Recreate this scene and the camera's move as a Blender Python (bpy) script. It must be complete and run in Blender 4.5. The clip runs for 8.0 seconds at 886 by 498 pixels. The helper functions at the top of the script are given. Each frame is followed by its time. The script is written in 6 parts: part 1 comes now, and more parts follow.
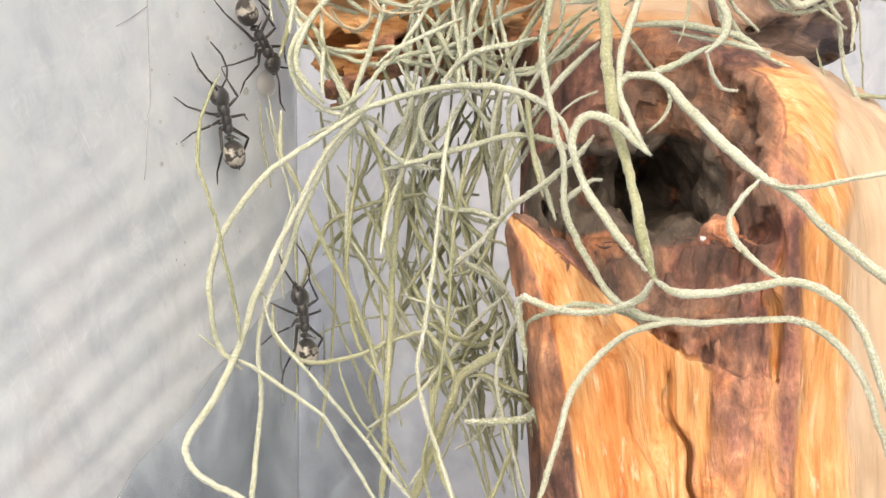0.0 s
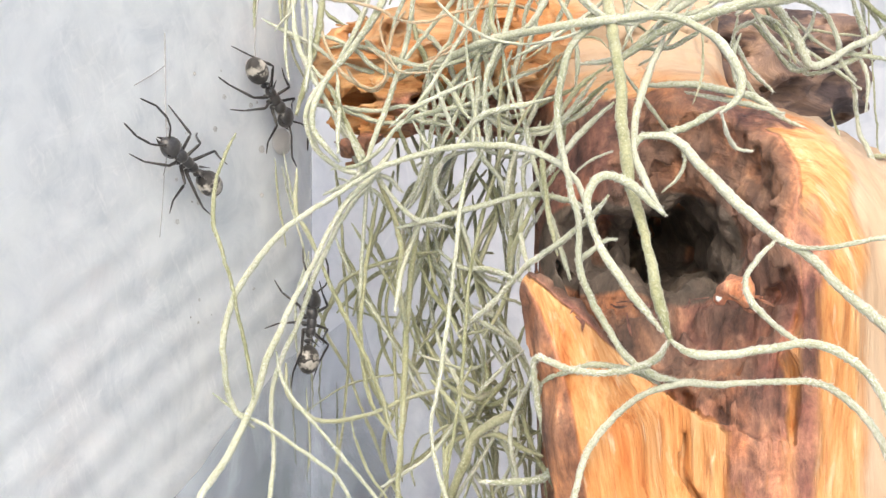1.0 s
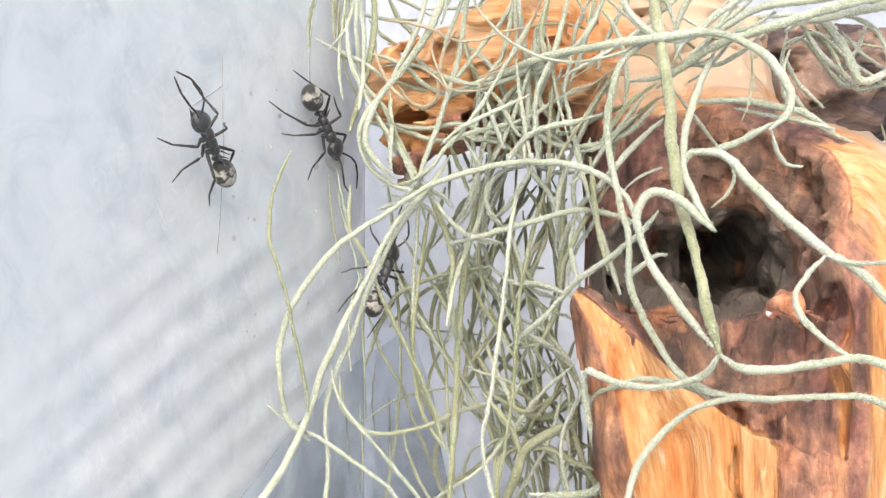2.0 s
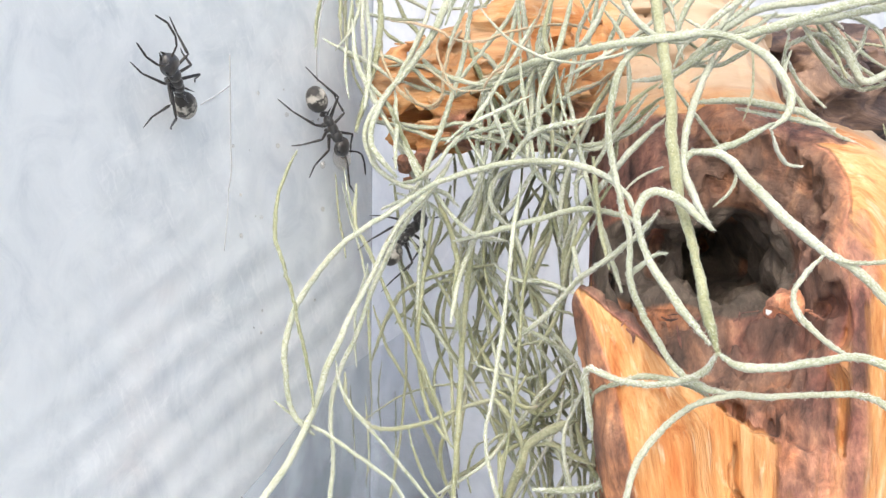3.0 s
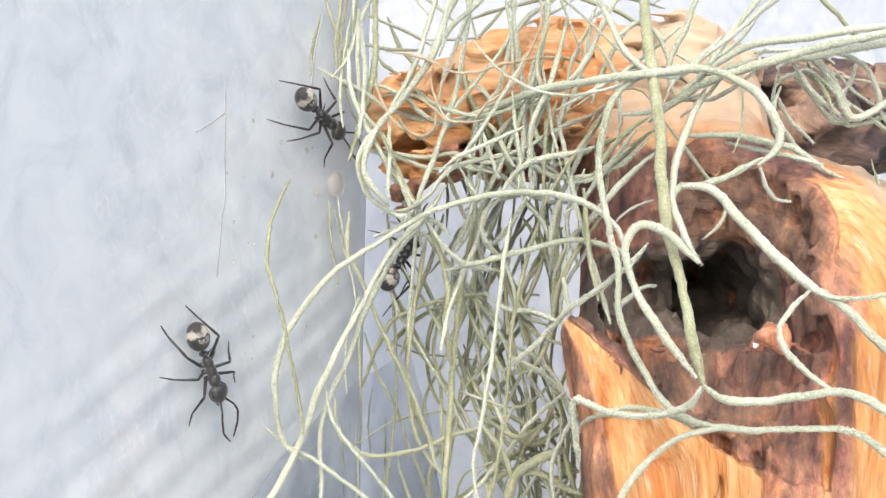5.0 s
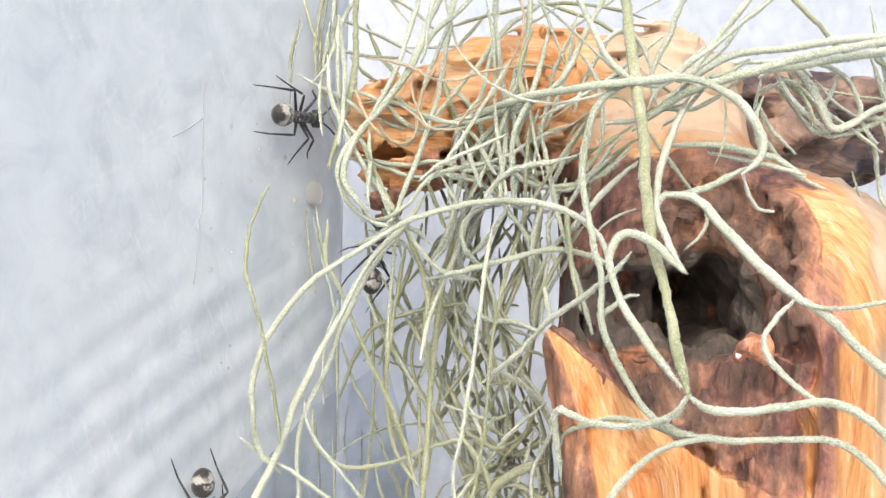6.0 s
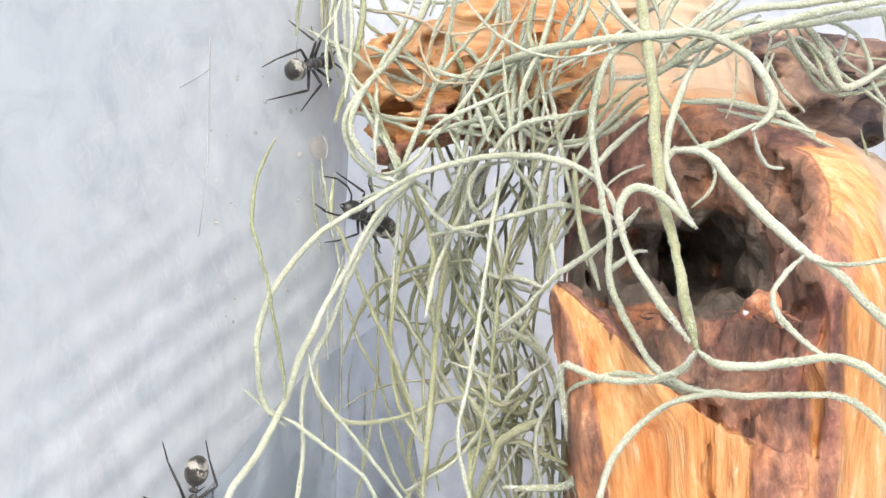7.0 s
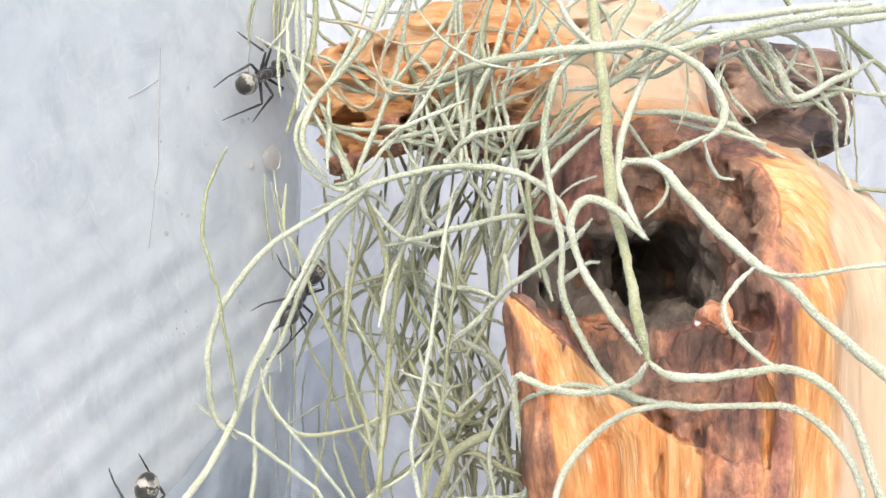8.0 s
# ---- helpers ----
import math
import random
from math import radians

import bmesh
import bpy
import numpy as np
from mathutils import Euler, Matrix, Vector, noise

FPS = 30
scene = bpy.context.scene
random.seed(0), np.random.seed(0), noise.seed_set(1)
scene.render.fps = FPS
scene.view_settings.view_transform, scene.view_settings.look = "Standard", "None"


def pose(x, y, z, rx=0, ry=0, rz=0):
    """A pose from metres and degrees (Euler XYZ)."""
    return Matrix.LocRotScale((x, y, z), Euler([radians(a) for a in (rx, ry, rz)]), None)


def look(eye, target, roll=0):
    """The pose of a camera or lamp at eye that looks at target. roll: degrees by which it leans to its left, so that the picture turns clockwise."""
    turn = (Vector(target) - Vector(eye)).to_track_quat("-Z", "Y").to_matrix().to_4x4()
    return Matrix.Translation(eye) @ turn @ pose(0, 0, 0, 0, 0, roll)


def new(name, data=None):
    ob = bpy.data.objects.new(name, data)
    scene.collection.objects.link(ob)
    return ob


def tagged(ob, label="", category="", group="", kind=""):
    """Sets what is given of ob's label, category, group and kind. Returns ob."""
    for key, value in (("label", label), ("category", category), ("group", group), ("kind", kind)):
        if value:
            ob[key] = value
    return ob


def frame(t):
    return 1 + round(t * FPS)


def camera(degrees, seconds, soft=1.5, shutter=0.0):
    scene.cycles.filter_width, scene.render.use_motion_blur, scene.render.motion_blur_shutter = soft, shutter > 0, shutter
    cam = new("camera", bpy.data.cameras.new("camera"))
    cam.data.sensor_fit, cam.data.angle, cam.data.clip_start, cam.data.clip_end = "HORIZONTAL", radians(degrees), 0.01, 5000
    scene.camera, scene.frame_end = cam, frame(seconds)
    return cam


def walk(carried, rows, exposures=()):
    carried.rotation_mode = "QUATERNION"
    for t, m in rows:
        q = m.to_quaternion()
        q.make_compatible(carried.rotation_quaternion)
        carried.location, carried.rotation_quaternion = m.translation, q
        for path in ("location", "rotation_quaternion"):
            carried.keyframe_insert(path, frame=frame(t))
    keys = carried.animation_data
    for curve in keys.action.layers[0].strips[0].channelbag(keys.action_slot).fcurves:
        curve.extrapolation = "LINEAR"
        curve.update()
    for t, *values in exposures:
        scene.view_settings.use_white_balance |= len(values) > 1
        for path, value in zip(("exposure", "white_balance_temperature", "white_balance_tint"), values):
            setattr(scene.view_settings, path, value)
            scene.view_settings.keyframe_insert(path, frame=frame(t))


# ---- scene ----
cam = camera(40, 8.0, soft=1.4)
walk(cam, [
    (0.0, pose(-0.00193, 0.00324, 0.07296, 87.757, 0.044, -4.139)),
    (0.5, pose(-0.00273, 0.00410, 0.07278, 89.123, -0.290, -4.006)),
    (1.0, pose(-0.00214, 0.00340, 0.07343, 90.232, -0.198, -3.587)),
    (1.5, pose(-0.00243, 0.00263, 0.07363, 90.829, -0.030, -2.271)),
    (3.0, pose(-0.00115, 0.00075, 0.07397, 90.517, -0.315, -0.350)),
    (3.5, pose(0.00000, 0.00000, 0.07500, 90.000, -0.000, 0.000)),
    (4.0, pose(0.00047, -0.00046, 0.07521, 90.292, -0.185, 0.517)),
    (4.5, pose(0.00027, -0.00055, 0.07472, 91.167, -0.627, 0.499)),
    (4.7, pose(-0.00012, -0.00039, 0.07466, 91.229, -0.841, 0.215)),
    (5.8, pose(-0.00149, 0.00089, 0.07397, 92.643, -1.358, -2.024)),
    (6.0, pose(-0.00190, 0.00113, 0.07386, 92.398, -1.371, -2.168)),
    (6.5, pose(-0.00183, 0.00124, 0.07352, 91.997, -1.598, -2.623)),
    (7.0, pose(-0.00303, 0.00168, 0.07219, 91.266, -1.904, -2.580)),
    (7.5, pose(-0.00291, 0.00235, 0.07156, 90.779, -2.108, -3.442)),
    (8.0, pose(-0.00227, 0.00197, 0.07285, 91.471, -1.728, -4.337)),
], exposures=[(0.0, 1.26, 7280, 9), (0.5, 1.37, 7080, 8), (1.0, 1.40, 6780, 8), (1.5, 1.39, 6580, 7), (3.0, 1.38, 6410, 7), (8.0, 1.37, 6400, 7)])

# ---- light: an open-topped tub under soft daylight ----
world = bpy.data.worlds.new("sky")
scene.world = world
world.use_nodes = True
wn = world.node_tree.nodes
sky = wn.new("ShaderNodeTexSky")
sky.sky_type = "NISHITA"
sky.sun_disc = False
sky.sun_elevation = radians(44)
sky.sun_rotation = radians(186)
sky.dust_density = 4.0
sky.ozone_density = 1.0
wn["Background"].inputs["Strength"].default_value = 0.15
world.node_tree.links.new(sky.outputs["Color"], wn["Background"].inputs["Color"])

sun = new("sun", bpy.data.lights.new("sun", "SUN"))
sun.data.energy = 0.58
sun.data.angle = radians(60)
sun.data.color = (1.0, 0.965, 0.92)
sun.matrix_world = look((-0.018, -0.1, 0.263), (0.0, 0.1, 0.07))

MM = 0.001


# ---- materials ----
def material(name):
    m = bpy.data.materials.new(name)
    m.use_nodes = True
    return m, m.node_tree.nodes, m.node_tree.links, m.node_tree.nodes["Principled BSDF"]


def ramp(nodes, links, fac, stops):
    r = nodes.new("ShaderNodeValToRGB")
    while len(r.color_ramp.elements) < len(stops):
        r.color_ramp.elements.new(0.5)
    for e, (p, c) in zip(r.color_ramp.elements, stops):
        e.position = p
        e.color = (*c, 1) if len(c) == 3 else c
    links.new(fac, r.inputs["Fac"])
    return r.outputs["Color"]


def coords(nodes, links, scale=(1, 1, 1)):
    tc = nodes.new("ShaderNodeTexCoord")
    mp = nodes.new("ShaderNodeMapping")
    mp.inputs["Scale"].default_value = scale
    links.new(tc.outputs["Object"], mp.inputs["Vector"])
    return mp.outputs["Vector"]


def noise_tex(nodes, links, vec, scale, detail=4, rough=0.6, distort=0.0):
    n = nodes.new("ShaderNodeTexNoise")
    n.inputs["Scale"].default_value = scale
    n.inputs["Detail"].default_value = detail
    n.inputs["Roughness"].default_value = rough
    n.inputs["Distortion"].default_value = distort
    if vec is not None:
        links.new(vec, n.inputs["Vector"])
    return n.outputs["Fac"]


def mix(nodes, links, fac, a, b, mode="MIX"):
    m = nodes.new("ShaderNodeMix")
    m.data_type = "RGBA"
    m.blend_type = mode
    for socket, v in ((m.inputs[0], fac), (m.inputs[6], a), (m.inputs[7], b)):
        if isinstance(v, bpy.types.NodeSocket):
            links.new(v, socket)
        else:
            socket.default_value = v if isinstance(v, float) else (*v, 1)
    return m.outputs[2]


def calc(nodes, links, op, a, b=0.0, clamp=False):
    m = nodes.new("ShaderNodeMath")
    m.operation = op
    m.use_clamp = clamp
    for socket, v in zip(m.inputs, (a, b)):
        if isinstance(v, bpy.types.NodeSocket):
            links.new(v, socket)
        else:
            socket.default_value = v
    return m.outputs[0]


def bump(nodes, links, bsdf, height, strength, distance):
    b = nodes.new("ShaderNodeBump")
    b.inputs["Strength"].default_value = strength
    b.inputs["Distance"].default_value = distance
    links.new(height, b.inputs["Height"])
    links.new(b.outputs["Normal"], bsdf.inputs["Normal"])


def wood_material(name):
    """Barkless driftwood. Attributes on the mesh: grain, a place in which the third axis runs with the fibres; rot, how
    far the wood is decayed, with shade of the hollow and the left sides painted in; pale, where the sapwood is worn
    smooth and bleached."""
    m, n, l, p = material(name)
    at_grain = n.new("ShaderNodeAttribute")
    at_grain.attribute_name = "grain"

    def along(k):
        mp = n.new("ShaderNodeMapping")
        mp.inputs["Scale"].default_value = (1, 1, k)
        l.new(at_grain.outputs["Vector"], mp.inputs["Vector"])
        return mp.outputs["Vector"]

    v = along(0.10)
    fibres = noise_tex(n, l, v, 1500, 5, 0.7, 0.25)
    streaks = noise_tex(n, l, v, 430, 5, 0.65, 0.6)
    broad = noise_tex(n, l, along(0.2), 130, 4, 0.6, 0.5)
    flecks = noise_tex(n, l, along(0.28), 900, 3, 0.6, 0.4)
    sap = ramp(n, l, fibres, [(0.3, (0.44, 0.215, 0.085)), (0.45, (0.61, 0.37, 0.185)), (0.58, (0.70, 0.49, 0.29)), (0.75, (0.75, 0.60, 0.43))])
    lines = ramp(n, l, streaks, [(0.30, (0.66, 0.38, 0.19)), (0.41, (0.92, 0.76, 0.58)), (0.54, (1.0, 0.96, 0.90)), (0.75, (1.0, 1.0, 1.0))])
    tint = ramp(n, l, broad, [(0.32, (0.90, 0.60, 0.38)), (0.46, (1.0, 0.86, 0.70)), (0.66, (1.0, 0.99, 0.97))])
    sap = mix(n, l, 1.0, mix(n, l, 1.0, sap, lines, "MULTIPLY"), tint, "MULTIPLY")
    # short pale flecks where fibres have lifted
    lifted = ramp(n, l, flecks, [(0.60, (0, 0, 0)), (0.70, (0.55, 0.55, 0.55))])
    sap = mix(n, l, lifted, sap, (0.78, 0.66, 0.50))
    sap = mix(n, l, 1.0, sap, (0.84, 0.785, 0.725), "MULTIPLY")
    # bleached smooth wood
    at_pale = n.new("ShaderNodeAttribute")
    at_pale.attribute_name = "pale"
    cream = ramp(n, l, noise_tex(n, l, along(0.35), 240, 4, 0.6, 0.4), [(0.3, (0.35, 0.235, 0.145)), (0.5, (0.41, 0.295, 0.195)), (0.7, (0.46, 0.345, 0.24))])
    soft = calc(n, l, "ADD", at_pale.outputs["Fac"], calc(n, l, "MULTIPLY", calc(n, l, "SUBTRACT", streaks, 0.5), 1.2))
    bleached = n.new("ShaderNodeMapRange")
    bleached.interpolation_type = "SMOOTHSTEP"
    bleached.inputs["From Min"].default_value = 0.15
    bleached.inputs["From Max"].default_value = 0.85
    l.new(soft, bleached.inputs["Value"])
    sap = mix(n, l, bleached.outputs["Result"], sap, cream)
    # decay: mottled red-brown with black and ochre patches
    v2 = coords(n, l, (1, 1, 0.55))
    rots = noise_tex(n, l, v2, 620, 7, 0.72, 0.35)
    lumps = noise_tex(n, l, v2, 210, 5, 0.62, 0.3)
    hues = noise_tex(n, l, coords(n, l, (1, 1, 0.8)), 120, 3, 0.55, 0.3)
    dark = ramp(n, l, rots, [(0.30, (0.055, 0.034, 0.029)), (0.43, (0.155, 0.092, 0.069)), (0.56, (0.275, 0.165, 0.116)), (0.72, (0.50, 0.325, 0.21))])
    patch = ramp(n, l, lumps, [(0.36, (0.30, 0.27, 0.30)), (0.46, (0.78, 0.68, 0.66)), (0.56, (1.12, 1.0, 0.93)), (0.68, (1.75, 1.4, 1.1))])
    dark = mix(n, l, 1.0, dark, patch, "MULTIPLY")
    dark = mix(n, l, 1.0, dark, ramp(n, l, hues, [(0.38, (0.86, 0.72, 0.78)), (0.5, (1.0, 0.98, 0.96)), (0.62, (1.22, 1.0, 0.76))]), "MULTIPLY")
    at = n.new("ShaderNodeAttribute")
    at.attribute_name = "rot"
    ragged = calc(n, l, "ADD", calc(n, l, "MULTIPLY", streaks, 0.9), calc(n, l, "MULTIPLY", lumps, 0.9))
    edge = calc(n, l, "ADD", at.outputs["Fac"], calc(n, l, "SUBTRACT", ragged, 0.9))
    k = n.new("ShaderNodeMapRange")
    k.interpolation_type = "SMOOTHSTEP"
    k.inputs["From Min"].default_value = 0.24
    k.inputs["From Max"].default_value = 0.66
    l.new(edge, k.inputs["Value"])
    # near-black for the chamber: the hole's shade put into the colour
    hole_shade = n.new("ShaderNodeMapRange")
    hole_shade.inputs["From Min"].default_value = 1.2
    hole_shade.inputs["From Max"].default_value = 1.9
    l.new(at.outputs["Fac"], hole_shade.inputs["Value"])
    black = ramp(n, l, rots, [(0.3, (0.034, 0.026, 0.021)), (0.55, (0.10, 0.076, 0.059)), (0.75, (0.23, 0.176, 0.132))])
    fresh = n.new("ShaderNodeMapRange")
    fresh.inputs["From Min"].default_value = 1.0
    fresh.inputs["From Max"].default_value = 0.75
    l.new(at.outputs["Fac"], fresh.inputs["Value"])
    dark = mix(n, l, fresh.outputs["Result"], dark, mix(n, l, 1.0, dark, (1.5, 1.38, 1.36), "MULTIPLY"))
    dark = mix(n, l, hole_shade.outputs["Result"], dark, black)
    l.new(mix(n, l, k.outputs["Result"], sap, dark), p.inputs["Base Color"])
    p.inputs["Roughness"].default_value = 0.68
    worn = calc(n, l, "SUBTRACT", 1.0, calc(n, l, "MULTIPLY", bleached.outputs["Result"], 0.75))
    h = calc(n, l, "MULTIPLY", calc(n, l, "ADD", calc(n, l, "ADD", fibres, streaks), calc(n, l, "MULTIPLY", lifted, 0.3)), worn)
    h = calc(n, l, "ADD", h, calc(n, l, "MULTIPLY", calc(n, l, "ADD", rots, lumps), calc(n, l, "MULTIPLY", k.outputs["Result"], 1.3)))
    bump(n, l, p, h, 0.8, 0.0005)
    return m


def bark_material():
    """Dark cracked bark with grey-lilac weathered patches."""
    m, n, l, p = material("dark_bark")
    v = coords(n, l, (0.5, 1, 1))
    a = noise_tex(n, l, v, 260, 6, 0.7, 1.0)
    b = noise_tex(n, l, v, 150, 4, 0.6, 0.8)
    c = ramp(n, l, a, [(0.3, (0.03, 0.022, 0.026)), (0.46, (0.09, 0.06, 0.052)), (0.58, (0.20, 0.135, 0.10)), (0.72, (0.37, 0.275, 0.215))])
    d = ramp(n, l, b, [(0.42, (0.20, 0.18, 0.24)), (0.50, (0.80, 0.76, 0.78)), (0.62, (1.25, 1.15, 1.05))])
    l.new(mix(n, l, 1.0, c, d, "MULTIPLY"), p.inputs["Base Color"])
    p.inputs["Roughness"].default_value = 0.75
    bump(n, l, p, a, 0.8, 0.0008)
    return m


def strand_material(name, deep, mid, pale):
    """Grey-green stem under a felt of silvery scales."""
    m, n, l, p = material(name)
    v = coords(n, l)
    felt = noise_tex(n, l, v, 5200, 4, 0.75)
    patch = noise_tex(n, l, v, 190, 3, 0.6)
    base = ramp(n, l, patch, [(0.3, deep), (0.5, mid), (0.7, pale)])
    scales = ramp(n, l, felt, [(0.34, (0.62, 0.65, 0.54)), (0.50, (0.95, 0.95, 0.90)), (0.64, (1.16, 1.15, 1.16))])
    c = mix(n, l, 1.0, base, scales, "MULTIPLY")
    info = n.new("ShaderNodeObjectInfo")
    tone = ramp(n, l, info.outputs["Random"], [(0.0, (0.80, 0.82, 0.74)), (0.5, (0.95, 0.96, 0.91)), (1.0, (1.06, 1.05, 1.05))])
    l.new(mix(n, l, 1.0, c, tone, "MULTIPLY"), p.inputs["Base Color"])
    p.inputs["Roughness"].default_value = 0.8
    p.inputs["Sheen Weight"].default_value = 0.35
    p.inputs["Subsurface Weight"].default_value = 0.0
    bump(n, l, p, felt, 0.8, 0.0001)
    return m


def plastic_material(name, waves, milk, low=(0.625, 0.668, 0.70), high=(0.685, 0.728, 0.755)):
    """Milky plastic, polished, with rubbed patches and mottling painted for mirrored moss; waves: the height of
    slanting moulding waves, in metres; milk: the share of light let through.
    """
    m, n, l, p = material(name)
    v = coords(n, l)
    big = noise_tex(n, l, v, 30, 4, 0.6, 0.5)
    smear = noise_tex(n, l, coords(n, l, (1, 1, 0.75)), 260, 6, 0.68, 0.7)
    c = ramp(n, l, big, [(0.3, low), (0.7, high)])
    # smears, their contrast raised to stand for blurred reflections of the moss
    d = ramp(n, l, smear, [(0.32, (0.82, 0.845, 0.865)), (0.47, (0.95, 0.955, 0.96)), (0.62, (1.04, 1.04, 1.035))])
    c = mix(n, l, 1.0, c, d, "MULTIPLY")
    # fine pale scratches
    s = n.new("ShaderNodeTexVoronoi")
    s.feature = "DISTANCE_TO_EDGE"
    s.inputs["Scale"].default_value = 55
    l.new(coords(n, l, (1, 1, 0.5)), s.inputs["Vector"])
    line = ramp(n, l, s.outputs["Distance"], [(0.0, (1, 1, 1)), (0.012, (0, 0, 0))])
    keep = ramp(n, l, noise_tex(n, l, v, 70, 2, 0.5), [(0.52, (0, 0, 0)), (0.62, (0.35, 0.35, 0.35))])
    c = mix(n, l, mix(n, l, 1.0, line, keep, "MULTIPLY"), c, (0.85, 0.86, 0.87))
    # pale cells painted to stand for moss mirrored in the polished panel
    mirror_cells = n.new("ShaderNodeTexVoronoi")
    mirror_cells.feature = "SMOOTH_F1"
    mirror_cells.inputs["Scale"].default_value = 330
    mirror_cells.inputs["Smoothness"].default_value = 0.25
    l.new(coords(n, l, (1, 1, 0.8)), mirror_cells.inputs["Vector"])
    mirror_tone = ramp(n, l, mirror_cells.outputs["Distance"], [(0.12, (1.07, 1.07, 1.065)), (0.34, (1.03, 1.03, 1.03)), (0.55, (0.96, 0.965, 0.97))])
    mirror_mask = ramp(n, l, noise_tex(n, l, v, 45, 3, 0.6), [(0.42, (0, 0, 0)), (0.60, (1, 1, 1))])
    c = mix(n, l, mirror_mask, c, mix(n, l, 1.0, c, mirror_tone, "MULTIPLY"))
    l.new(c, p.inputs["Base Color"])
    r = n.new("ShaderNodeMapRange")
    r.inputs["To Min"].default_value = 0.02
    r.inputs["To Max"].default_value = 0.07
    l.new(smear, r.inputs["Value"])
    p.inputs["Roughness"].default_value = 0.8
    height = calc(n, l, "MULTIPLY", smear, 0.00003)
    if waves:
        tc = n.new("ShaderNodeTexCoord")
        dot = n.new("ShaderNodeVectorMath")
        dot.operation = "DOT_PRODUCT"
        dot.inputs[1].default_value = (-0.305, -0.397, 0.866)
        l.new(tc.outputs["Object"], dot.inputs[0])
        q = calc(n, l, "ADD", calc(n, l, "MULTIPLY", dot.outputs["Value"], 2050.0), calc(n, l, "MULTIPLY", noise_tex(n, l, v, 60, 4, 0.65), 5.5))
        wave = calc(n, l, "MULTIPLY", calc(n, l, "SINE", q), waves)
        fade = ramp(n, l, noise_tex(n, l, v, 22, 1, 0.4), [(0.38, (0.15, 0.15, 0.15)), (0.6, (1, 1, 1))])
        # the waves die out towards the rim
        sep = n.new("ShaderNodeSeparateXYZ")
        l.new(tc.outputs["Object"], sep.inputs[0])
        low = n.new("ShaderNodeMapRange")
        low.inputs["From Min"].default_value = 0.090
        low.inputs["From Max"].default_value = 0.076
        l.new(calc(n, l, "ADD", sep.outputs["Z"], calc(n, l, "MULTIPLY", big, 0.01)), low.inputs["Value"])
        wave = calc(n, l, "MULTIPLY", wave, low.outputs["Result"])
        height = calc(n, l, "ADD", height, calc(n, l, "MULTIPLY", wave, fade))
        # short feathery rub marks in two directions
        for way, across in (((0.50, 0.65, 0.57), (-0.35, -0.45, 0.82)), ((0.22, 0.29, -0.93), (0.57, 0.74, 0.36))):
            uv = n.new("ShaderNodeCombineXYZ")
            for k, (axis, size) in enumerate(((way, 420.0), (across, 1700.0))):
                d2 = n.new("ShaderNodeVectorMath")
                d2.operation = "DOT_PRODUCT"
                d2.inputs[1].default_value = tuple(a * size for a in axis)
                l.new(tc.outputs["Object"], d2.inputs[0])
                l.new(d2.outputs["Value"], uv.inputs[k])
            rub = ramp(n, l, noise_tex(n, l, uv.outputs[0], 1.0, 3, 0.6, 1.1), [(0.56, (0, 0, 0)), (0.70, (0.35, 0.35, 0.35))])
            where = ramp(n, l, noise_tex(n, l, v, 48, 2, 0.5), [(0.38, (0, 0, 0)), (0.55, (1, 1, 1))])
            rub = mix(n, l, 1.0, rub, where, "MULTIPLY")
            c = mix(n, l, rub, c, (0.95, 0.955, 0.96))
            rubbed = rub
            height = calc(n, l, "ADD", height, calc(n, l, "MULTIPLY", rub, 0.00002))
        l.new(c, p.inputs["Base Color"])
    bump(n, l, p, height, 1.0, 1.0)
    p.inputs["Specular IOR Level"].default_value = 0.0
    normal = p.inputs["Normal"].links[0].from_socket
    # the skin is flatter than what lies under it
    flat = n.new("ShaderNodeBump")
    flat.inputs["Distance"].default_value = 1.0
    l.new(calc(n, l, "MULTIPLY", height, 0.12), flat.inputs["Height"])
    # milky: part of the light that falls on the far side comes through
    t = n.new("ShaderNodeBsdfTranslucent")
    haze = ramp(n, l, smear, [(0.32, (0.84, 0.847, 0.86)), (0.46, (0.945, 0.945, 0.947)), (0.60, (0.99, 0.985, 0.98))])
    haze = mix(n, l, mirror_mask, haze, mix(n, l, 1.0, haze, mirror_tone, "MULTIPLY"))
    if waves:
        haze = mix(n, l, rubbed, haze, (0.995, 0.995, 0.99))
    l.new(haze, t.inputs["Color"])
    l.new(normal, t.inputs["Normal"])
    both = n.new("ShaderNodeMixShader")
    both.inputs["Fac"].default_value = milk
    l.new(p.outputs[0], both.inputs[1])
    l.new(t.outputs[0], both.inputs[2])
    # the polished skin
    skin = n.new("ShaderNodeBsdfGlossy")
    l.new(r.outputs["Result"], skin.inputs["Roughness"])
    l.new(flat.outputs["Normal"], skin.inputs["Normal"])
    fresnel = n.new("ShaderNodeFresnel")
    fresnel.inputs["IOR"].default_value = 1.6
    shell = n.new("ShaderNodeMixShader")
    l.new(fresnel.outputs[0], shell.inputs["Fac"])
    l.new(both.outputs[0], shell.inputs[1])
    l.new(skin.outputs[0], shell.inputs[2])
    l.new(shell.outputs[0], n["Material Output"].inputs["Surface"])
    return m


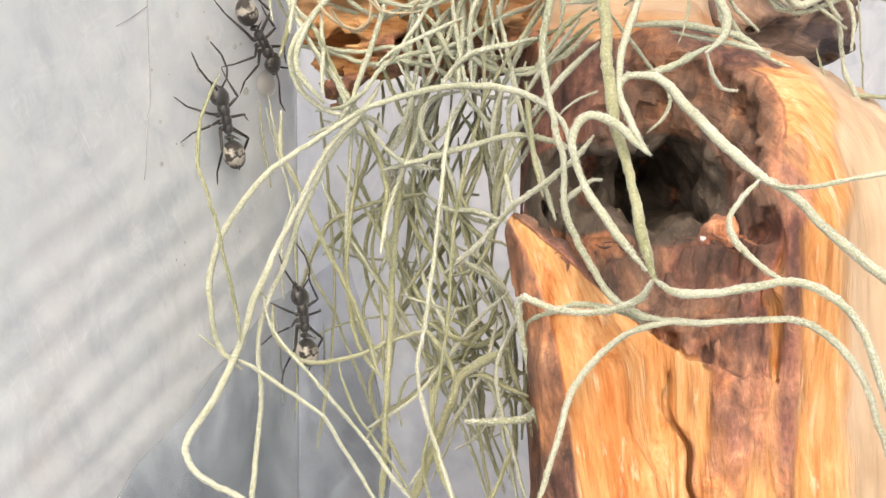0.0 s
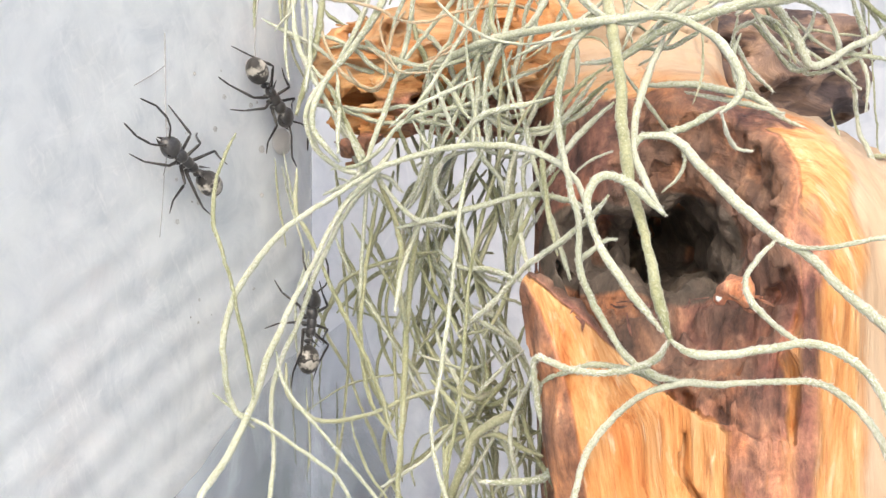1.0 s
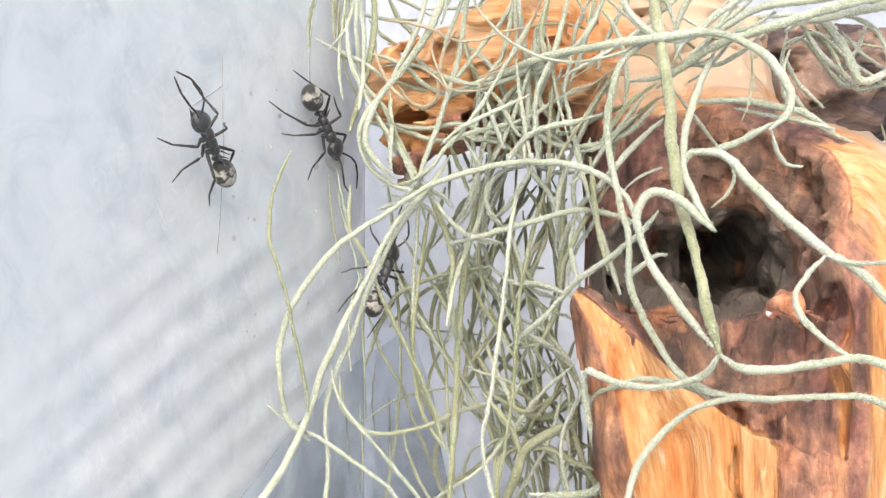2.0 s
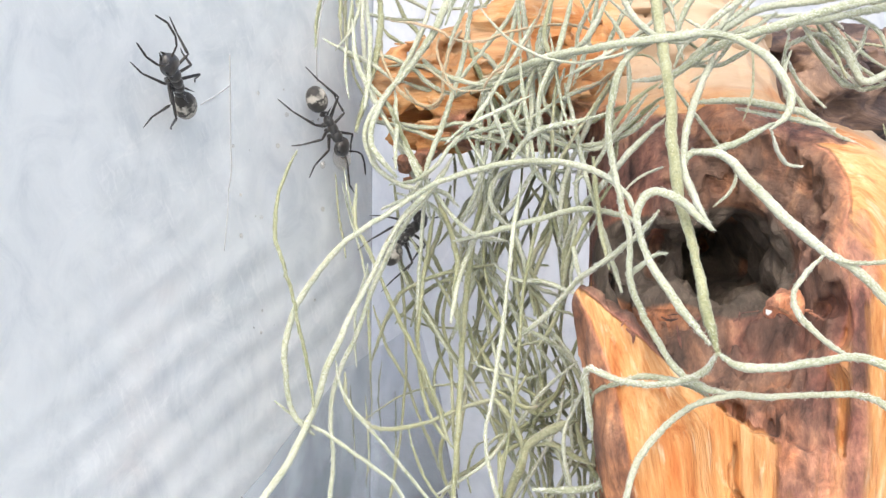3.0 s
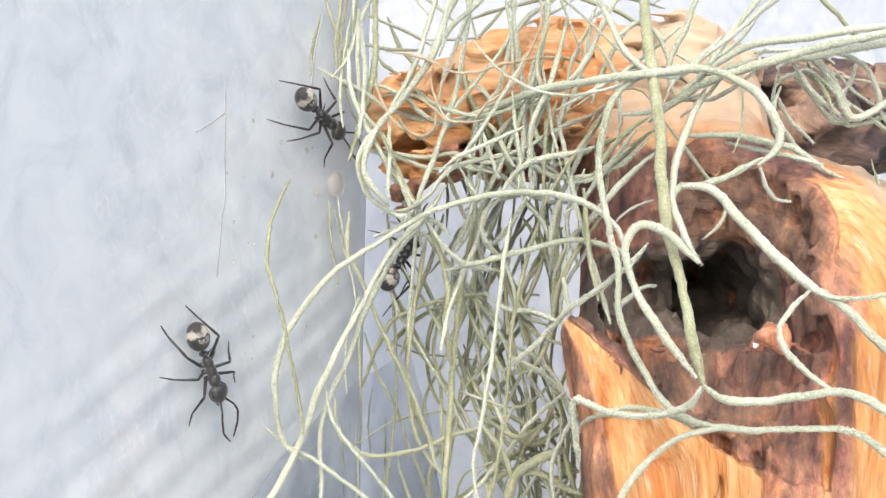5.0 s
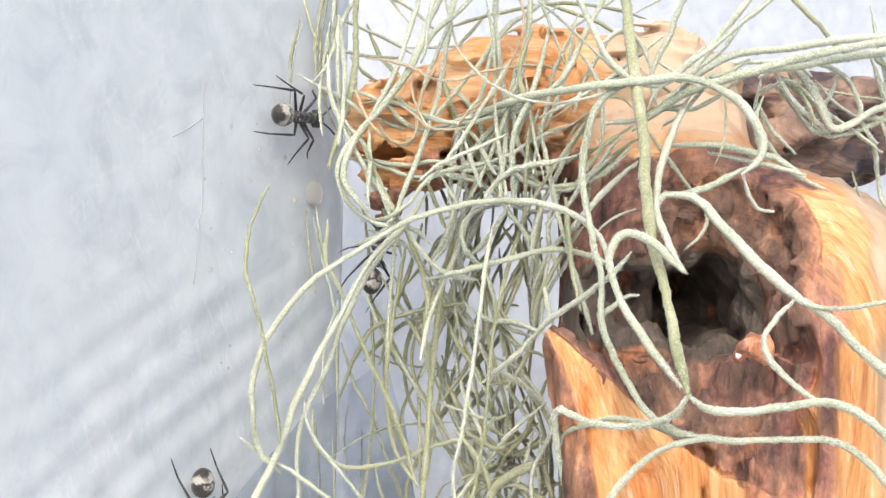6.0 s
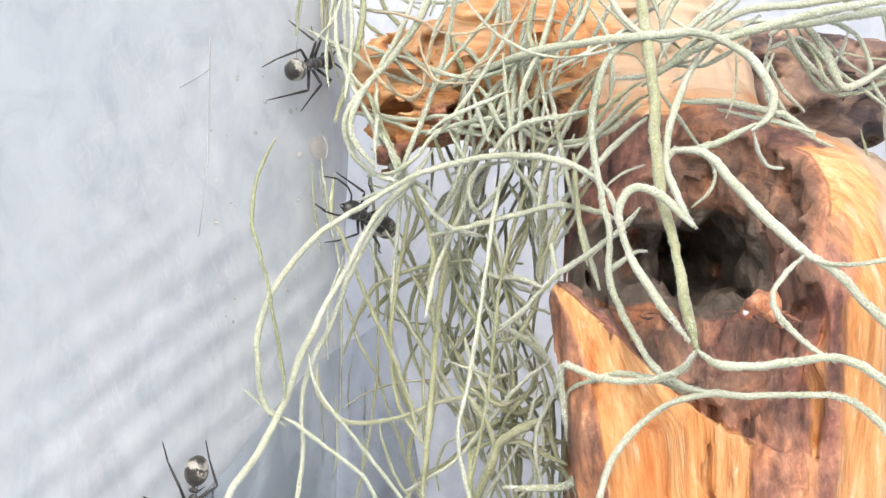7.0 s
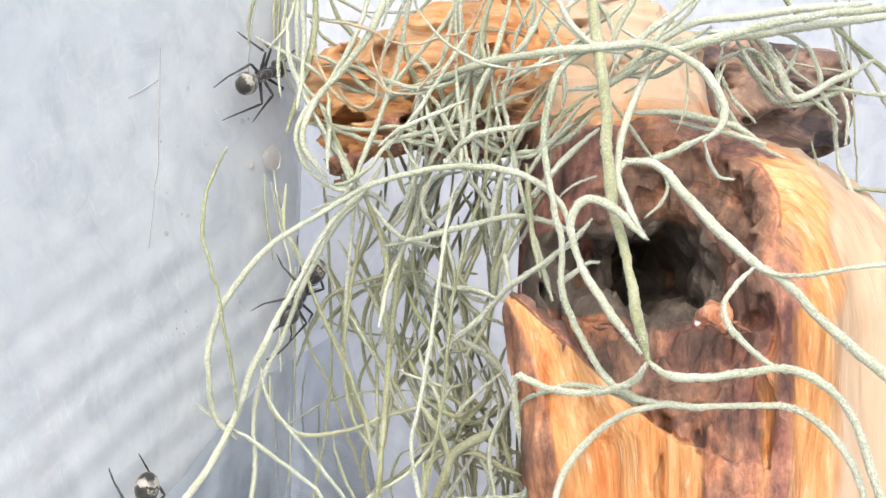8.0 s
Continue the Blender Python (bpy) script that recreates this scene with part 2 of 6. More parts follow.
def shade_sheet_material():
    """Crumpled bluish sheet that stands for soft shade on the panel: mottled dark slate, densest at the foot, fading
    out upwards.
    """
    m, n, l, p = material("shade_sheet")
    folds = noise_tex(n, l, coords(n, l, (1, 1, 0.7)), 95, 4, 0.6, 0.7)
    l.new(ramp(n, l, folds, [(0.34, (0.09, 0.115, 0.14)), (0.50, (0.21, 0.25, 0.29)), (0.66, (0.36, 0.41, 0.47))]), p.inputs["Base Color"])
    p.inputs["Roughness"].default_value = 0.35
    bump(n, l, p, folds, 0.4, 0.0006)
    clear = n.new("ShaderNodeBsdfTransparent")
    clear.inputs["Color"].default_value = (0.965, 0.972, 0.988, 1)
    sep = n.new("ShaderNodeSeparateXYZ")
    l.new(coords(n, l), sep.inputs[0])
    # the painted shade thickens towards the foot
    layers = n.new("ShaderNodeMapRange")
    layers.inputs["From Min"].default_value = 0.070
    layers.inputs["From Max"].default_value = 0.044
    layers.inputs["To Max"].default_value = 0.52
    l.new(calc(n, l, "ADD", sep.outputs["Z"], calc(n, l, "MULTIPLY", calc(n, l, "SUBTRACT", folds, 0.5), 0.034)), layers.inputs["Value"])
    both = n.new("ShaderNodeMixShader")
    l.new(layers.outputs["Result"], both.inputs["Fac"])
    l.new(clear.outputs[0], both.inputs[1])
    l.new(p.outputs[0], both.inputs[2])
    l.new(both.outputs[0], n["Material Output"].inputs["Surface"])
    return m


def ant_material(name, base, rough, sheen):
    m, n, l, p = material(name)
    a = noise_tex(n, l, coords(n, l), 5200, 3, 0.6)
    l.new(ramp(n, l, a, [(0.35, tuple(c * 0.55 for c in base)), (0.7, tuple(c * 1.5 for c in base))]), p.inputs["Base Color"])
    p.inputs["Roughness"].default_value = rough
    p.inputs["Sheen Weight"].default_value = sheen
    p.inputs["Sheen Roughness"].default_value = 0.4
    bump(n, l, p, a, 0.5, 0.00004)
    return m


def gaster_material():
    """Black gaster with bands of pale golden hair across it."""
    m, n, l, p = material("banded_gaster")
    tc = n.new("ShaderNodeTexCoord")
    sep = n.new("ShaderNodeSeparateXYZ")
    l.new(tc.outputs["Object"], sep.inputs[0])
    hair = noise_tex(n, l, coords(n, l, (0.3, 1, 1)), 5200, 3, 0.7)
    x = calc(n, l, "ADD", sep.outputs["X"], calc(n, l, "MULTIPLY", hair, 0.0005))
    x = calc(n, l, "ADD", x, calc(n, l, "MULTIPLY", calc(n, l, "SUBTRACT", noise_tex(n, l, coords(n, l), 1300, 2, 0.5), 0.5), 0.0016))
    w = calc(n, l, "MULTIPLY", calc(n, l, "ADD", x, 0.0034), 420.0)
    band = ramp(n, l, w, [(0.30, (0, 0, 0)), (0.38, (0.7, 0.7, 0.7)), (0.52, (0.9, 0.9, 0.9)), (0.56, (0.03, 0.03, 0.03)), (0.64, (0.03, 0.03, 0.03)), (0.70, (1, 1, 1)), (0.90, (1, 1, 1)), (0.96, (0, 0, 0))])
    bare = ramp(n, l, noise_tex(n, l, coords(n, l), 750, 3, 0.6), [(0.44, (0.03, 0.03, 0.03)), (0.53, (1, 1, 1))])
    band = mix(n, l, 1.0, band, bare, "MULTIPLY")
    l.new(mix(n, l, band, (0.016, 0.014, 0.013), (0.37, 0.35, 0.31)), p.inputs["Base Color"])
    p.inputs["Roughness"].default_value = 0.6
    p.inputs["Specular IOR Level"].default_value = 0.35
    p.inputs["Sheen Weight"].default_value = 0.2
    return m


WOOD = wood_material("driftwood")
BARK = bark_material()
STRAND = strand_material("moss_silver", (0.295, 0.315, 0.24), (0.393, 0.412, 0.333), (0.482, 0.501, 0.44))
STRAND_DRY = strand_material("moss_dry", (0.30, 0.19, 0.11), (0.42, 0.30, 0.20), (0.52, 0.44, 0.33))
# dark olive stems; some of the curtain's shade is put into their colour
STRAND_DARK = strand_material("moss_dark", (0.17, 0.17, 0.10), (0.265, 0.265, 0.175), (0.38, 0.38, 0.29))
STRAND_OLIVE = strand_material("moss_olive", (0.20, 0.213, 0.115), (0.30, 0.305, 0.19), (0.41, 0.415, 0.31))
def scale_material(name, low, high):
    m, n, l, p = material(name)
    l.new(ramp(n, l, noise_tex(n, l, coords(n, l), 400, 3), [(0.35, low), (0.65, high)]), p.inputs["Base Color"])
    p.inputs["Roughness"].default_value = 0.7
    return m


SCALES = scale_material("moss_scales", (0.445, 0.465, 0.40), (0.595, 0.61, 0.57))
SCALES_DIM = scale_material("moss_scales_green", (0.29, 0.31, 0.21), (0.42, 0.44, 0.35))
PLASTIC = plastic_material("milky_plastic", 0.0, 0.35)
BACK = plastic_material("milky_lilac_plastic", 0.0, 0.5, (0.47, 0.49, 0.55), (0.53, 0.55, 0.61))
PANEL = plastic_material("milky_waved_plastic", 0.00006, 0.56)
SHADE_SHEET = shade_sheet_material()
PLAIN_WHITE, tn, tl, tp = material("plain_white")
tl.new(ramp(tn, tl, noise_tex(tn, tl, coords(tn, tl), 30, 3), [(0.3, (0.74, 0.74, 0.74)), (0.7, (0.80, 0.80, 0.79))]), tp.inputs["Base Color"])
tp.inputs["Roughness"].default_value = 0.4
DROP, dn, dl, dp = material("clear_drop")
dp.inputs["Base Color"].default_value = (0.95, 0.91, 0.87, 1)
dp.inputs["Transmission Weight"].default_value = 0.85
dp.inputs["Roughness"].default_value = 0.05
dp.inputs["IOR"].default_value = 1.36
FIBRE, fn, fl, fp = material("dark_fibre")
fp.inputs["Base Color"].default_value = (0.30, 0.29, 0.29, 1)
fp.inputs["Roughness"].default_value = 0.5
ANT = ant_material("ant_black", (0.025, 0.024, 0.025), 0.34, 0.34)
ANT_LEG = ant_material("ant_leg", (0.014, 0.011, 0.010), 0.4, 0.1)
GASTER = gaster_material()


# ---- mesh helpers ----
def link_mesh(name, verts, faces, mat, parent=None, smooth=True, label=""):
    me = bpy.data.meshes.new(name)
    me.from_pydata(verts, [], faces)
    me.validate()
    me.materials.append(mat)
    if smooth:
        me.polygons.foreach_set("use_smooth", [True] * len(me.polygons))
    me.update()
    ob = new(name, me)
    if parent is not None:
        ob.parent = parent
    return tagged(ob, label) if label else ob


def part(name, bm, mat, parent=None, label="", smooth=True):
    me = bpy.data.meshes.new(name)
    bm.to_mesh(me)
    bm.free()
    me.materials.append(mat)
    if smooth:
        me.polygons.foreach_set("use_smooth", [True] * len(me.polygons))
    ob = new(name, me)
    if parent is not None:
        ob.parent = parent
    return tagged(ob, label) if label else ob


def surface_nets(values, axes):
    """A closed mesh round the negative side of a grid of signed distances on the given axes."""
    neg = values < 0
    nx, ny, nz = (s - 1 for s in values.shape)
    total = np.zeros((nx, ny, nz, 3))
    count = np.zeros((nx, ny, nz))
    corners = list(np.ndindex(2, 2, 2))
    at = {c: values[c[0]:c[0] + nx, c[1]:c[1] + ny, c[2]:c[2] + nz] for c in corners}
    for a in corners:
        for axis in range(3):
            if a[axis]:
                continue
            b = tuple(1 if i == axis else v for i, v in enumerate(a))
            cross = (at[a] < 0) != (at[b] < 0)
            t = np.where(cross, at[a] / np.where(cross, at[a] - at[b], 1), 0)
            for i in range(3):
                total[..., i] += np.where(cross, a[i] + (t if i == axis else 0), 0)
            count += cross
    inside = count > 0
    index = np.full((nx, ny, nz), -1)
    index[inside] = np.arange(inside.sum())
    base = np.stack(np.nonzero(inside), 1)
    at_cell = base + total[inside] / count[inside][:, None]
    verts = np.stack([np.interp(at_cell[:, i], np.arange(len(axes[i])), axes[i]) for i in range(3)], 1)
    faces = []
    for axis in range(3):
        u, w = (axis + 1) % 3, (axis + 2) % 3
        first, second = [slice(None)] * 3, [slice(None)] * 3
        first[axis], second[axis] = slice(0, -1), slice(1, None)
        cross = neg[tuple(first)] != neg[tuple(second)]
        cells = np.stack(np.nonzero(cross), 1)
        cells = cells[(cells[:, u] > 0) & (cells[:, w] > 0) & (cells[:, u] < index.shape[u]) & (cells[:, w] < index.shape[w])]
        flip = neg[tuple(cells.T)]
        quad = []
        for du, dw in ((1, 1), (0, 1), (0, 0), (1, 0)):
            c = cells.copy()
            c[:, u] -= du
            c[:, w] -= dw
            quad.append(index[tuple(c.T)])
        quad = np.stack(quad, 1)
        quad[~flip] = quad[~flip][:, ::-1]
        faces.append(quad)
    return verts, np.concatenate(faces)


def axes_of(lo, hi, h):
    return [np.arange(a, b + h, h) for a, b in zip(lo, hi)]


def grid(axes):
    return np.meshgrid(*axes, indexing="ij")


def lattice_noise(x, y, z, seed=0):
    """Smooth value noise in -1..1 on unit cells."""
    rng = np.random.default_rng(seed)
    table = rng.uniform(-1, 1, (32, 32, 32))
    out = 0
    f = [np.floor(a).astype(int) for a in (x, y, z)]
    s = [a - b for a, b in zip((x, y, z), f)]
    s = [a * a * (3 - 2 * a) for a in s]
    for c in np.ndindex(2, 2, 2):
        w = 1
        for i in range(3):
            w = w * (s[i] if c[i] else 1 - s[i])
        out = out + w * table[(f[0] + c[0]) % 32, (f[1] + c[1]) % 32, (f[2] + c[2]) % 32]
    return out


def cone(X, Y, Z, a, b, ra, rb):
    """Signed distance to a round limb from a to b with end radii ra and rb."""
    a, b = np.array(a, float), np.array(b, float)
    d = b - a
    t = np.clip(((X - a[0]) * d[0] + (Y - a[1]) * d[1] + (Z - a[2]) * d[2]) / (d @ d), 0, 1)
    return np.sqrt((X - a[0] - t * d[0]) ** 2 + (Y - a[1] - t * d[1]) ** 2 + (Z - a[2] - t * d[2]) ** 2) - (ra + t * (rb - ra))


def ball(X, Y, Z, c, r):
    """Roughly the signed distance to an ellipsoid."""
    q = np.sqrt(((X - c[0]) / r[0]) ** 2 + ((Y - c[1]) / r[1]) ** 2 + ((Z - c[2]) / r[2]) ** 2)
    return (q - 1) * min(r)


def smin(a, b, k):
    m = np.clip(0.5 + 0.5 * (b - a) / k, 0, 1)
    return b + (a - b) * m - k * m * (1 - m)


def spline(points, step):
    """Points along a smooth curve through the given ones, about step apart."""
    p = np.array(points, float)
    p = np.vstack([2 * p[0] - p[1], p, 2 * p[-1] - p[-2]])
    out = []
    for i in range(1, len(p) - 2):
        a, b, c, d = p[i - 1:i + 3]
        n = max(2, int(np.linalg.norm(c - b) / step))
        t = np.arange(n)[:, None] / n
        out.append(0.5 * (2 * b + (c - a) * t + (2 * a - 5 * b + 4 * c - d) * t ** 2 + (3 * b - a - 3 * c + d) * t ** 3))
    return np.vstack(out + [p[-2:-1]])


def tube(path, radii, sides=8, rough=0.0, rng=None):
    """Vertices and faces of a closed tube along a path."""
    path = np.asarray(path, float)
    n = len(path)
    tangent = np.gradient(path, axis=0)
    tangent /= np.linalg.norm(tangent, axis=1)[:, None] + 1e-12
    up = np.array([0.3, -0.9, 0.31])
    side = np.cross(tangent, up)
    side /= np.linalg.norm(side, axis=1)[:, None] + 1e-12
    other = np.cross(side, tangent)
    ang = np.arange(sides) * 2 * math.pi / sides
    r = np.broadcast_to(np.asarray(radii, float), (n,))[:, None] * np.ones(sides)
    if rough:
        r = r * (1 + rng.uniform(-rough, rough, r.shape))
    v = path[:, None] + r[..., None] * (np.cos(ang)[:, None] * side[:, None] + np.sin(ang)[:, None] * other[:, None])
    v = np.vstack([v.reshape(-1, 3), path[:1], path[-1:]])
    i, j = np.meshgrid(np.arange(n - 1), np.arange(sides), indexing="ij")
    a, b = i * sides + j, i * sides + (j + 1) % sides
    f = np.stack([a, b, b + sides, a + sides], -1).reshape(-1, 4).tolist()
    last = (n - 1) * sides
    f += [[n * sides, (k + 1) % sides, k] for k in range(sides)]
    f += [[n * sides + 1, last + k, last + (k + 1) % sides] for k in range(sides)]
    return v, f


# ---- the tub: floor, slanting side panel, back panel ----
def slab(name, a, b, thick, z0, z1, mat, label, category):
    """An upright panel from a to b in plan (millimetres), its thickness behind it."""
    d = (Vector(b) - Vector(a)).normalized()
    back = Vector((-d.y, d.x)) * thick
    bm = bmesh.new()
    low = [bm.verts.new((p[0] * MM, p[1] * MM, z0 * MM)) for p in (a, b, Vector(b) + back, Vector(a) + back)]
    f = bm.faces.new(low)
    top = bmesh.ops.extrude_face_region(bm, geom=[f])["geom"]
    for v in top:
        if isinstance(v, bmesh.types.BMVert):
            v.co.z = z1 * MM
    bmesh.ops.recalc_face_normals(bm, faces=bm.faces)
    bmesh.ops.bevel(bm, geom=list(bm.edges), offset=0.0006, segments=2, affect="EDGES")
    ob = part(name, bm, mat, smooth=False)
    return tagged(ob, label, category, kind="structure")


# where the side panel begins to bend back beside the moss, in millimetres
CORNER = -9.6
BEND = 12.0


def side_panel():
    """The slanting panel with its rounded corner: a sheet 1.4 mm thick along a line in plan, its inner and outer skin smooth."""
    turn = [math.atan2(1.3, 1) + (radians(94) - math.atan2(1.3, 1)) * k / 24 for k in range(25)]
    start = Vector((CORNER, 119.75 + 1.3 * CORNER))
    centre = start - BEND * Vector((math.sin(turn[0]), -math.cos(turn[0])))
    line = [(Vector((-130, 119.75 - 169)), turn[0])]
    line += [(centre + BEND * Vector((math.sin(a), -math.cos(a))), a) for a in turn]
    line.append((line[-1][0] + 80 * Vector((math.cos(turn[-1]), math.sin(turn[-1]))), turn[-1]))
    inner = [p for p, a in line]
    outer = [p + 1.4 * Vector((-math.sin(a), math.cos(a))) for p, a in line]
    n = len(line)
    verts, faces = [], []

    def sheet(row_a, row_b):
        k = len(verts)
        verts.extend([c * MM for c in p] for p in (*row_a, *row_b))
        faces.extend([k + i, k + i + 1, k + len(row_a) + i + 1, k + len(row_a) + i] for i in range(len(row_a) - 1))

    low = [[(p.x, p.y, 0) for p in row] for row in (inner, outer)]
    top = [[(p.x, p.y, 116) for p in row] for row in (inner, outer)]
    sheet(low[0], top[0])
    sheet(top[1], low[1])
    sheet(top[0], top[1])
    for k in (0, n - 1):
        sheet([low[0][k], top[0][k]], [low[1][k], top[1][k]])
    ob = link_mesh("wall_side", verts, faces, PANEL)
    return tagged(ob, "milky white polished plastic side panel with faint waves and a rounded corner", "wall", kind="structure")


def tub():
    side_panel()
    slab("wall_back", (-150, 205), (190, 205), 3, 0, 170, BACK, "milky white plastic back panel", "wall")
    slab("wall_end", (190, 205), (190, -120), 3, 0, 170, PLASTIC, "milky white plastic end panel", "wall")
    bm = bmesh.new()
    bmesh.ops.create_cube(bm, size=1, matrix=Matrix.Translation((0.03, 0.02, -0.002)) @ Matrix.Diagonal((0.5, 0.5, 0.004, 1)))
    bmesh.ops.bevel(bm, geom=list(bm.edges), offset=0.001, segments=2, affect="EDGES")
    tagged(part("floor", bm, PLASTIC, smooth=False), "milky white plastic floor of the tub", "floor", kind="structure")
    # unseen white plane, added to bounce light up through the panels
    bm = bmesh.new()
    bmesh.ops.create_cube(bm, size=1, matrix=Matrix.Translation((0.03, 0.02, -0.0195)) @ Matrix.Diagonal((2.6, 1.8, 0.03, 1)))
    bmesh.ops.bevel(bm, geom=list(bm.edges), offset=0.003, segments=2, affect="EDGES")
    tagged(part("ground", bm, PLAIN_WHITE, smooth=False), "unseen white plane under the tub, added to bounce light", "table top", kind="structure")


tub()


# ---- the driftwood ----
def finish_wood(name, values, axes, mat, parent, looks_of, label):
    """looks_of gives, for places in millimetres, the grain's three coordinates, the rot and the paleness."""
    v, f = surface_nets(values, axes)
    ob = link_mesh(name, (v * MM).tolist(), f.tolist(), mat, parent, True, label)
    set_looks(ob, *looks_of(v[:, 0], v[:, 1], v[:, 2]))
    return ob


def set_looks(ob, grain, rot, pale):
    at = ob.data.attributes.new("grain", "FLOAT_VECTOR", "POINT")
    at.data.foreach_set("vector", (np.stack(grain, 1) * MM).astype(np.float32).ravel())
    for key, value in (("rot", rot), ("pale", pale)):
        at = ob.data.attributes.new(key, "FLOAT", "POINT")
        at.data.foreach_set("value", np.clip(value, 0, 2).astype(np.float32))


def cavities(x, y, z):
    """The hollow's bowl, the dark chamber behind it and the broken slope beside the ridge, as signed distances."""
    bowl = ball(x, y, z, (21.2, 93.4, 79.6), (8.0, 7.4, 8.0))
    deep = np.maximum(ball(x, y, z, (23.0, 103, 73.9), (4.3, 14, 4.1)), 69.9 - z)
    beside = np.maximum(ball(x, y, z, (15.6, 98.2, 74.0), (4.6, 5.8, 3.5)), 70.2 - z)
    slope = np.maximum(ball(x, y, z, (19, 92, 71), (9.5, 7.5, 8.5)), 71.6 - (x - 11.5) * 0.85 - z)
    return bowl, smin(deep, beside, 2.0), slope


def strip(x, z):
    """Positive inside the broken-out strip right of the ridge, in millimetres from its edge."""
    start = np.interp(z, [59.0, 61.8, 66.4, 71.8], [24.2, 22.0, 16.8, 12.9])
    return np.minimum.reduce([(x - start) * 0.8, 29.3 - 0.06 * (z - 65) + 1.1 * lattice_noise(x * 0.05, z * 0, z * 0.45, 41) - x, z - 60.9 + 0.22 * (x - 22.9)])


def flank_edge(z):
    """How far right the dark brown flank of the ridge reaches, its shade painted in."""
    return np.interp(z, [40, 50, 56, 60, 65, 69.5, 71.5], [16.5, 15.0, 14.3, 13.6, 12.7, 11.0, 10.0])


def driftwood():
    root = new("driftwood")
    tagged(root, "tan barkless driftwood with a dark rotted hollow and side branch", "driftwood")
    # fine where the hollow is, coarse at the back and the foot
    axes = [np.arange(4, 52, 0.3), np.concatenate([np.arange(84, 106, 0.3), np.arange(106, 131, 0.9)]), np.concatenate([np.arange(-1.5, 48, 1.5), np.arange(48, 97, 0.3)])]
    X, Y, Z = grid(axes)
    grain = lattice_noise(X * 1.3, Y * 1.3, Z * 0.12, 1) * 0.22 + lattice_noise(X * 0.5, Y * 0.5, Z * 0.06, 2) * 0.45
    coarse = lattice_noise(X * 0.16, Y * 0.16, Z * 0.07, 3) * 0.9
    body = cone(X, Y, Z, (33, 108, -6), (30.0, 107, 69.5), 19, 17)
    body = smin(body, cone(X, Y, Z, (21, 110, 82), (23, 112, 91), 6.5, 6.5), 7)
    body = smin(body, cone(X, Y, Z, (14.5, 102.5, 71), (15.5, 107, 88), 3.0, 4.0), 2.5)
    # the ridge beside the hollow, sharp at its upper end
    ridge = smin(cone(X, Y, Z, (11.6, 95.6, 70.6), (16.2, 95.0, 60), 1.5, 4.2), cone(X, Y, Z, (16.2, 95.0, 60), (24, 95, 20), 4.2, 8), 2)
    # its flank towards the moss is split off along the fibres
    ridge = np.maximum(ridge, flank_edge(Z) - 2.3 - X + (Y - 93) * 0.12)
    body = smin(body, ridge, 1.6) + grain + coarse
    # a long drying crack
    seam = np.interp(Z, [45, 52.1, 57.2, 60.5, 62], [25.0, 23.2, 21.9, 21.0, 20.6]) + lattice_noise(X * 0, Y * 0, Z * 0.35, 9) * 0.9
    crack = np.maximum.reduce([np.abs(X - seam) - 0.24 + np.clip((Z - 58) / 14, 0, 0.3), Y - 94, 45 - Z, Z - 61.5])
    body = np.maximum(body, -crack)
    rough = lattice_noise(X * 0.8, Y * 0.8, Z * 0.3, 4)
    fine = lattice_noise(X * 1.8, Y * 1.8, Z * 0.6, 10)
    hollow, chamber, slope = cavities(X, Y, Z)
    slivers = lattice_noise(X * 1.5, Y * 1.5, Z * 0.22, 14) * np.clip((72 - Z) / 3, 0, 1)
    ledges = lattice_noise(X * 0.5, Y * 0.8, Z * 1.1, 31) * 0.8
    lumpy = lattice_noise(X * 0.45, Y * 0.33, Z * 0.45, 35) * 1.5 * np.clip((Y - 96) / 5, 0, 1)
    cut = smin(smin(hollow + ledges, slope + slivers * 0.5, 1.0), chamber + lumpy, 2.4) + rough * 0.6 + fine * 0.4
    pit = cone(X, Y, Z, (28.4, 88, 70.9), (28.6, 94, 70.4), 0.9, 0.7)
    cut = np.minimum(cut, pit + fine * 0.35)
    # the decayed strip between the ridge and the sound wood has broken out in slivers, down to a lip
    edge = lattice_noise(X * 0.9, Y * 0, Z * 0.25, 12)
    gone = strip(X, Z) - edge * 0.5
    depth = 2.0 * np.clip((Z - 57) / 8, 0.3, 1) + rough * 0.5 + fine * 0.35 + slivers * 0.9
    step = np.maximum.reduce([-gone, -(body + depth), Z - 72.5 - edge])
    values = np.maximum(np.maximum(body, -cut), -step)
    values = np.maximum(values, -Z)

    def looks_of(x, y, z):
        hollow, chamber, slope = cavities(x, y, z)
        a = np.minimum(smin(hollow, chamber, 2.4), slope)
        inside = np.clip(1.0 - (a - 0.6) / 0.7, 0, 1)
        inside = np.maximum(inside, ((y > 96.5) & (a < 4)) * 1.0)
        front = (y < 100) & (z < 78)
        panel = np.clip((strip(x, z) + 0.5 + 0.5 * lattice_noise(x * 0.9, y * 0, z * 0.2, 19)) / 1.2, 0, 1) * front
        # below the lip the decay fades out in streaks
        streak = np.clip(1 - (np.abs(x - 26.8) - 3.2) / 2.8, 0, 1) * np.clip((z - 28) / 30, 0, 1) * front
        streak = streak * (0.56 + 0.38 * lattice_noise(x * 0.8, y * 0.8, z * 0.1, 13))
        # brown left sides of ridge and trunk, their shade painted into the rot too
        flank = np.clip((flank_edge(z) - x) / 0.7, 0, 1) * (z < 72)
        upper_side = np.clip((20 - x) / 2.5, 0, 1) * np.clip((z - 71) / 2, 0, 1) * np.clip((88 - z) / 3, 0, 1)
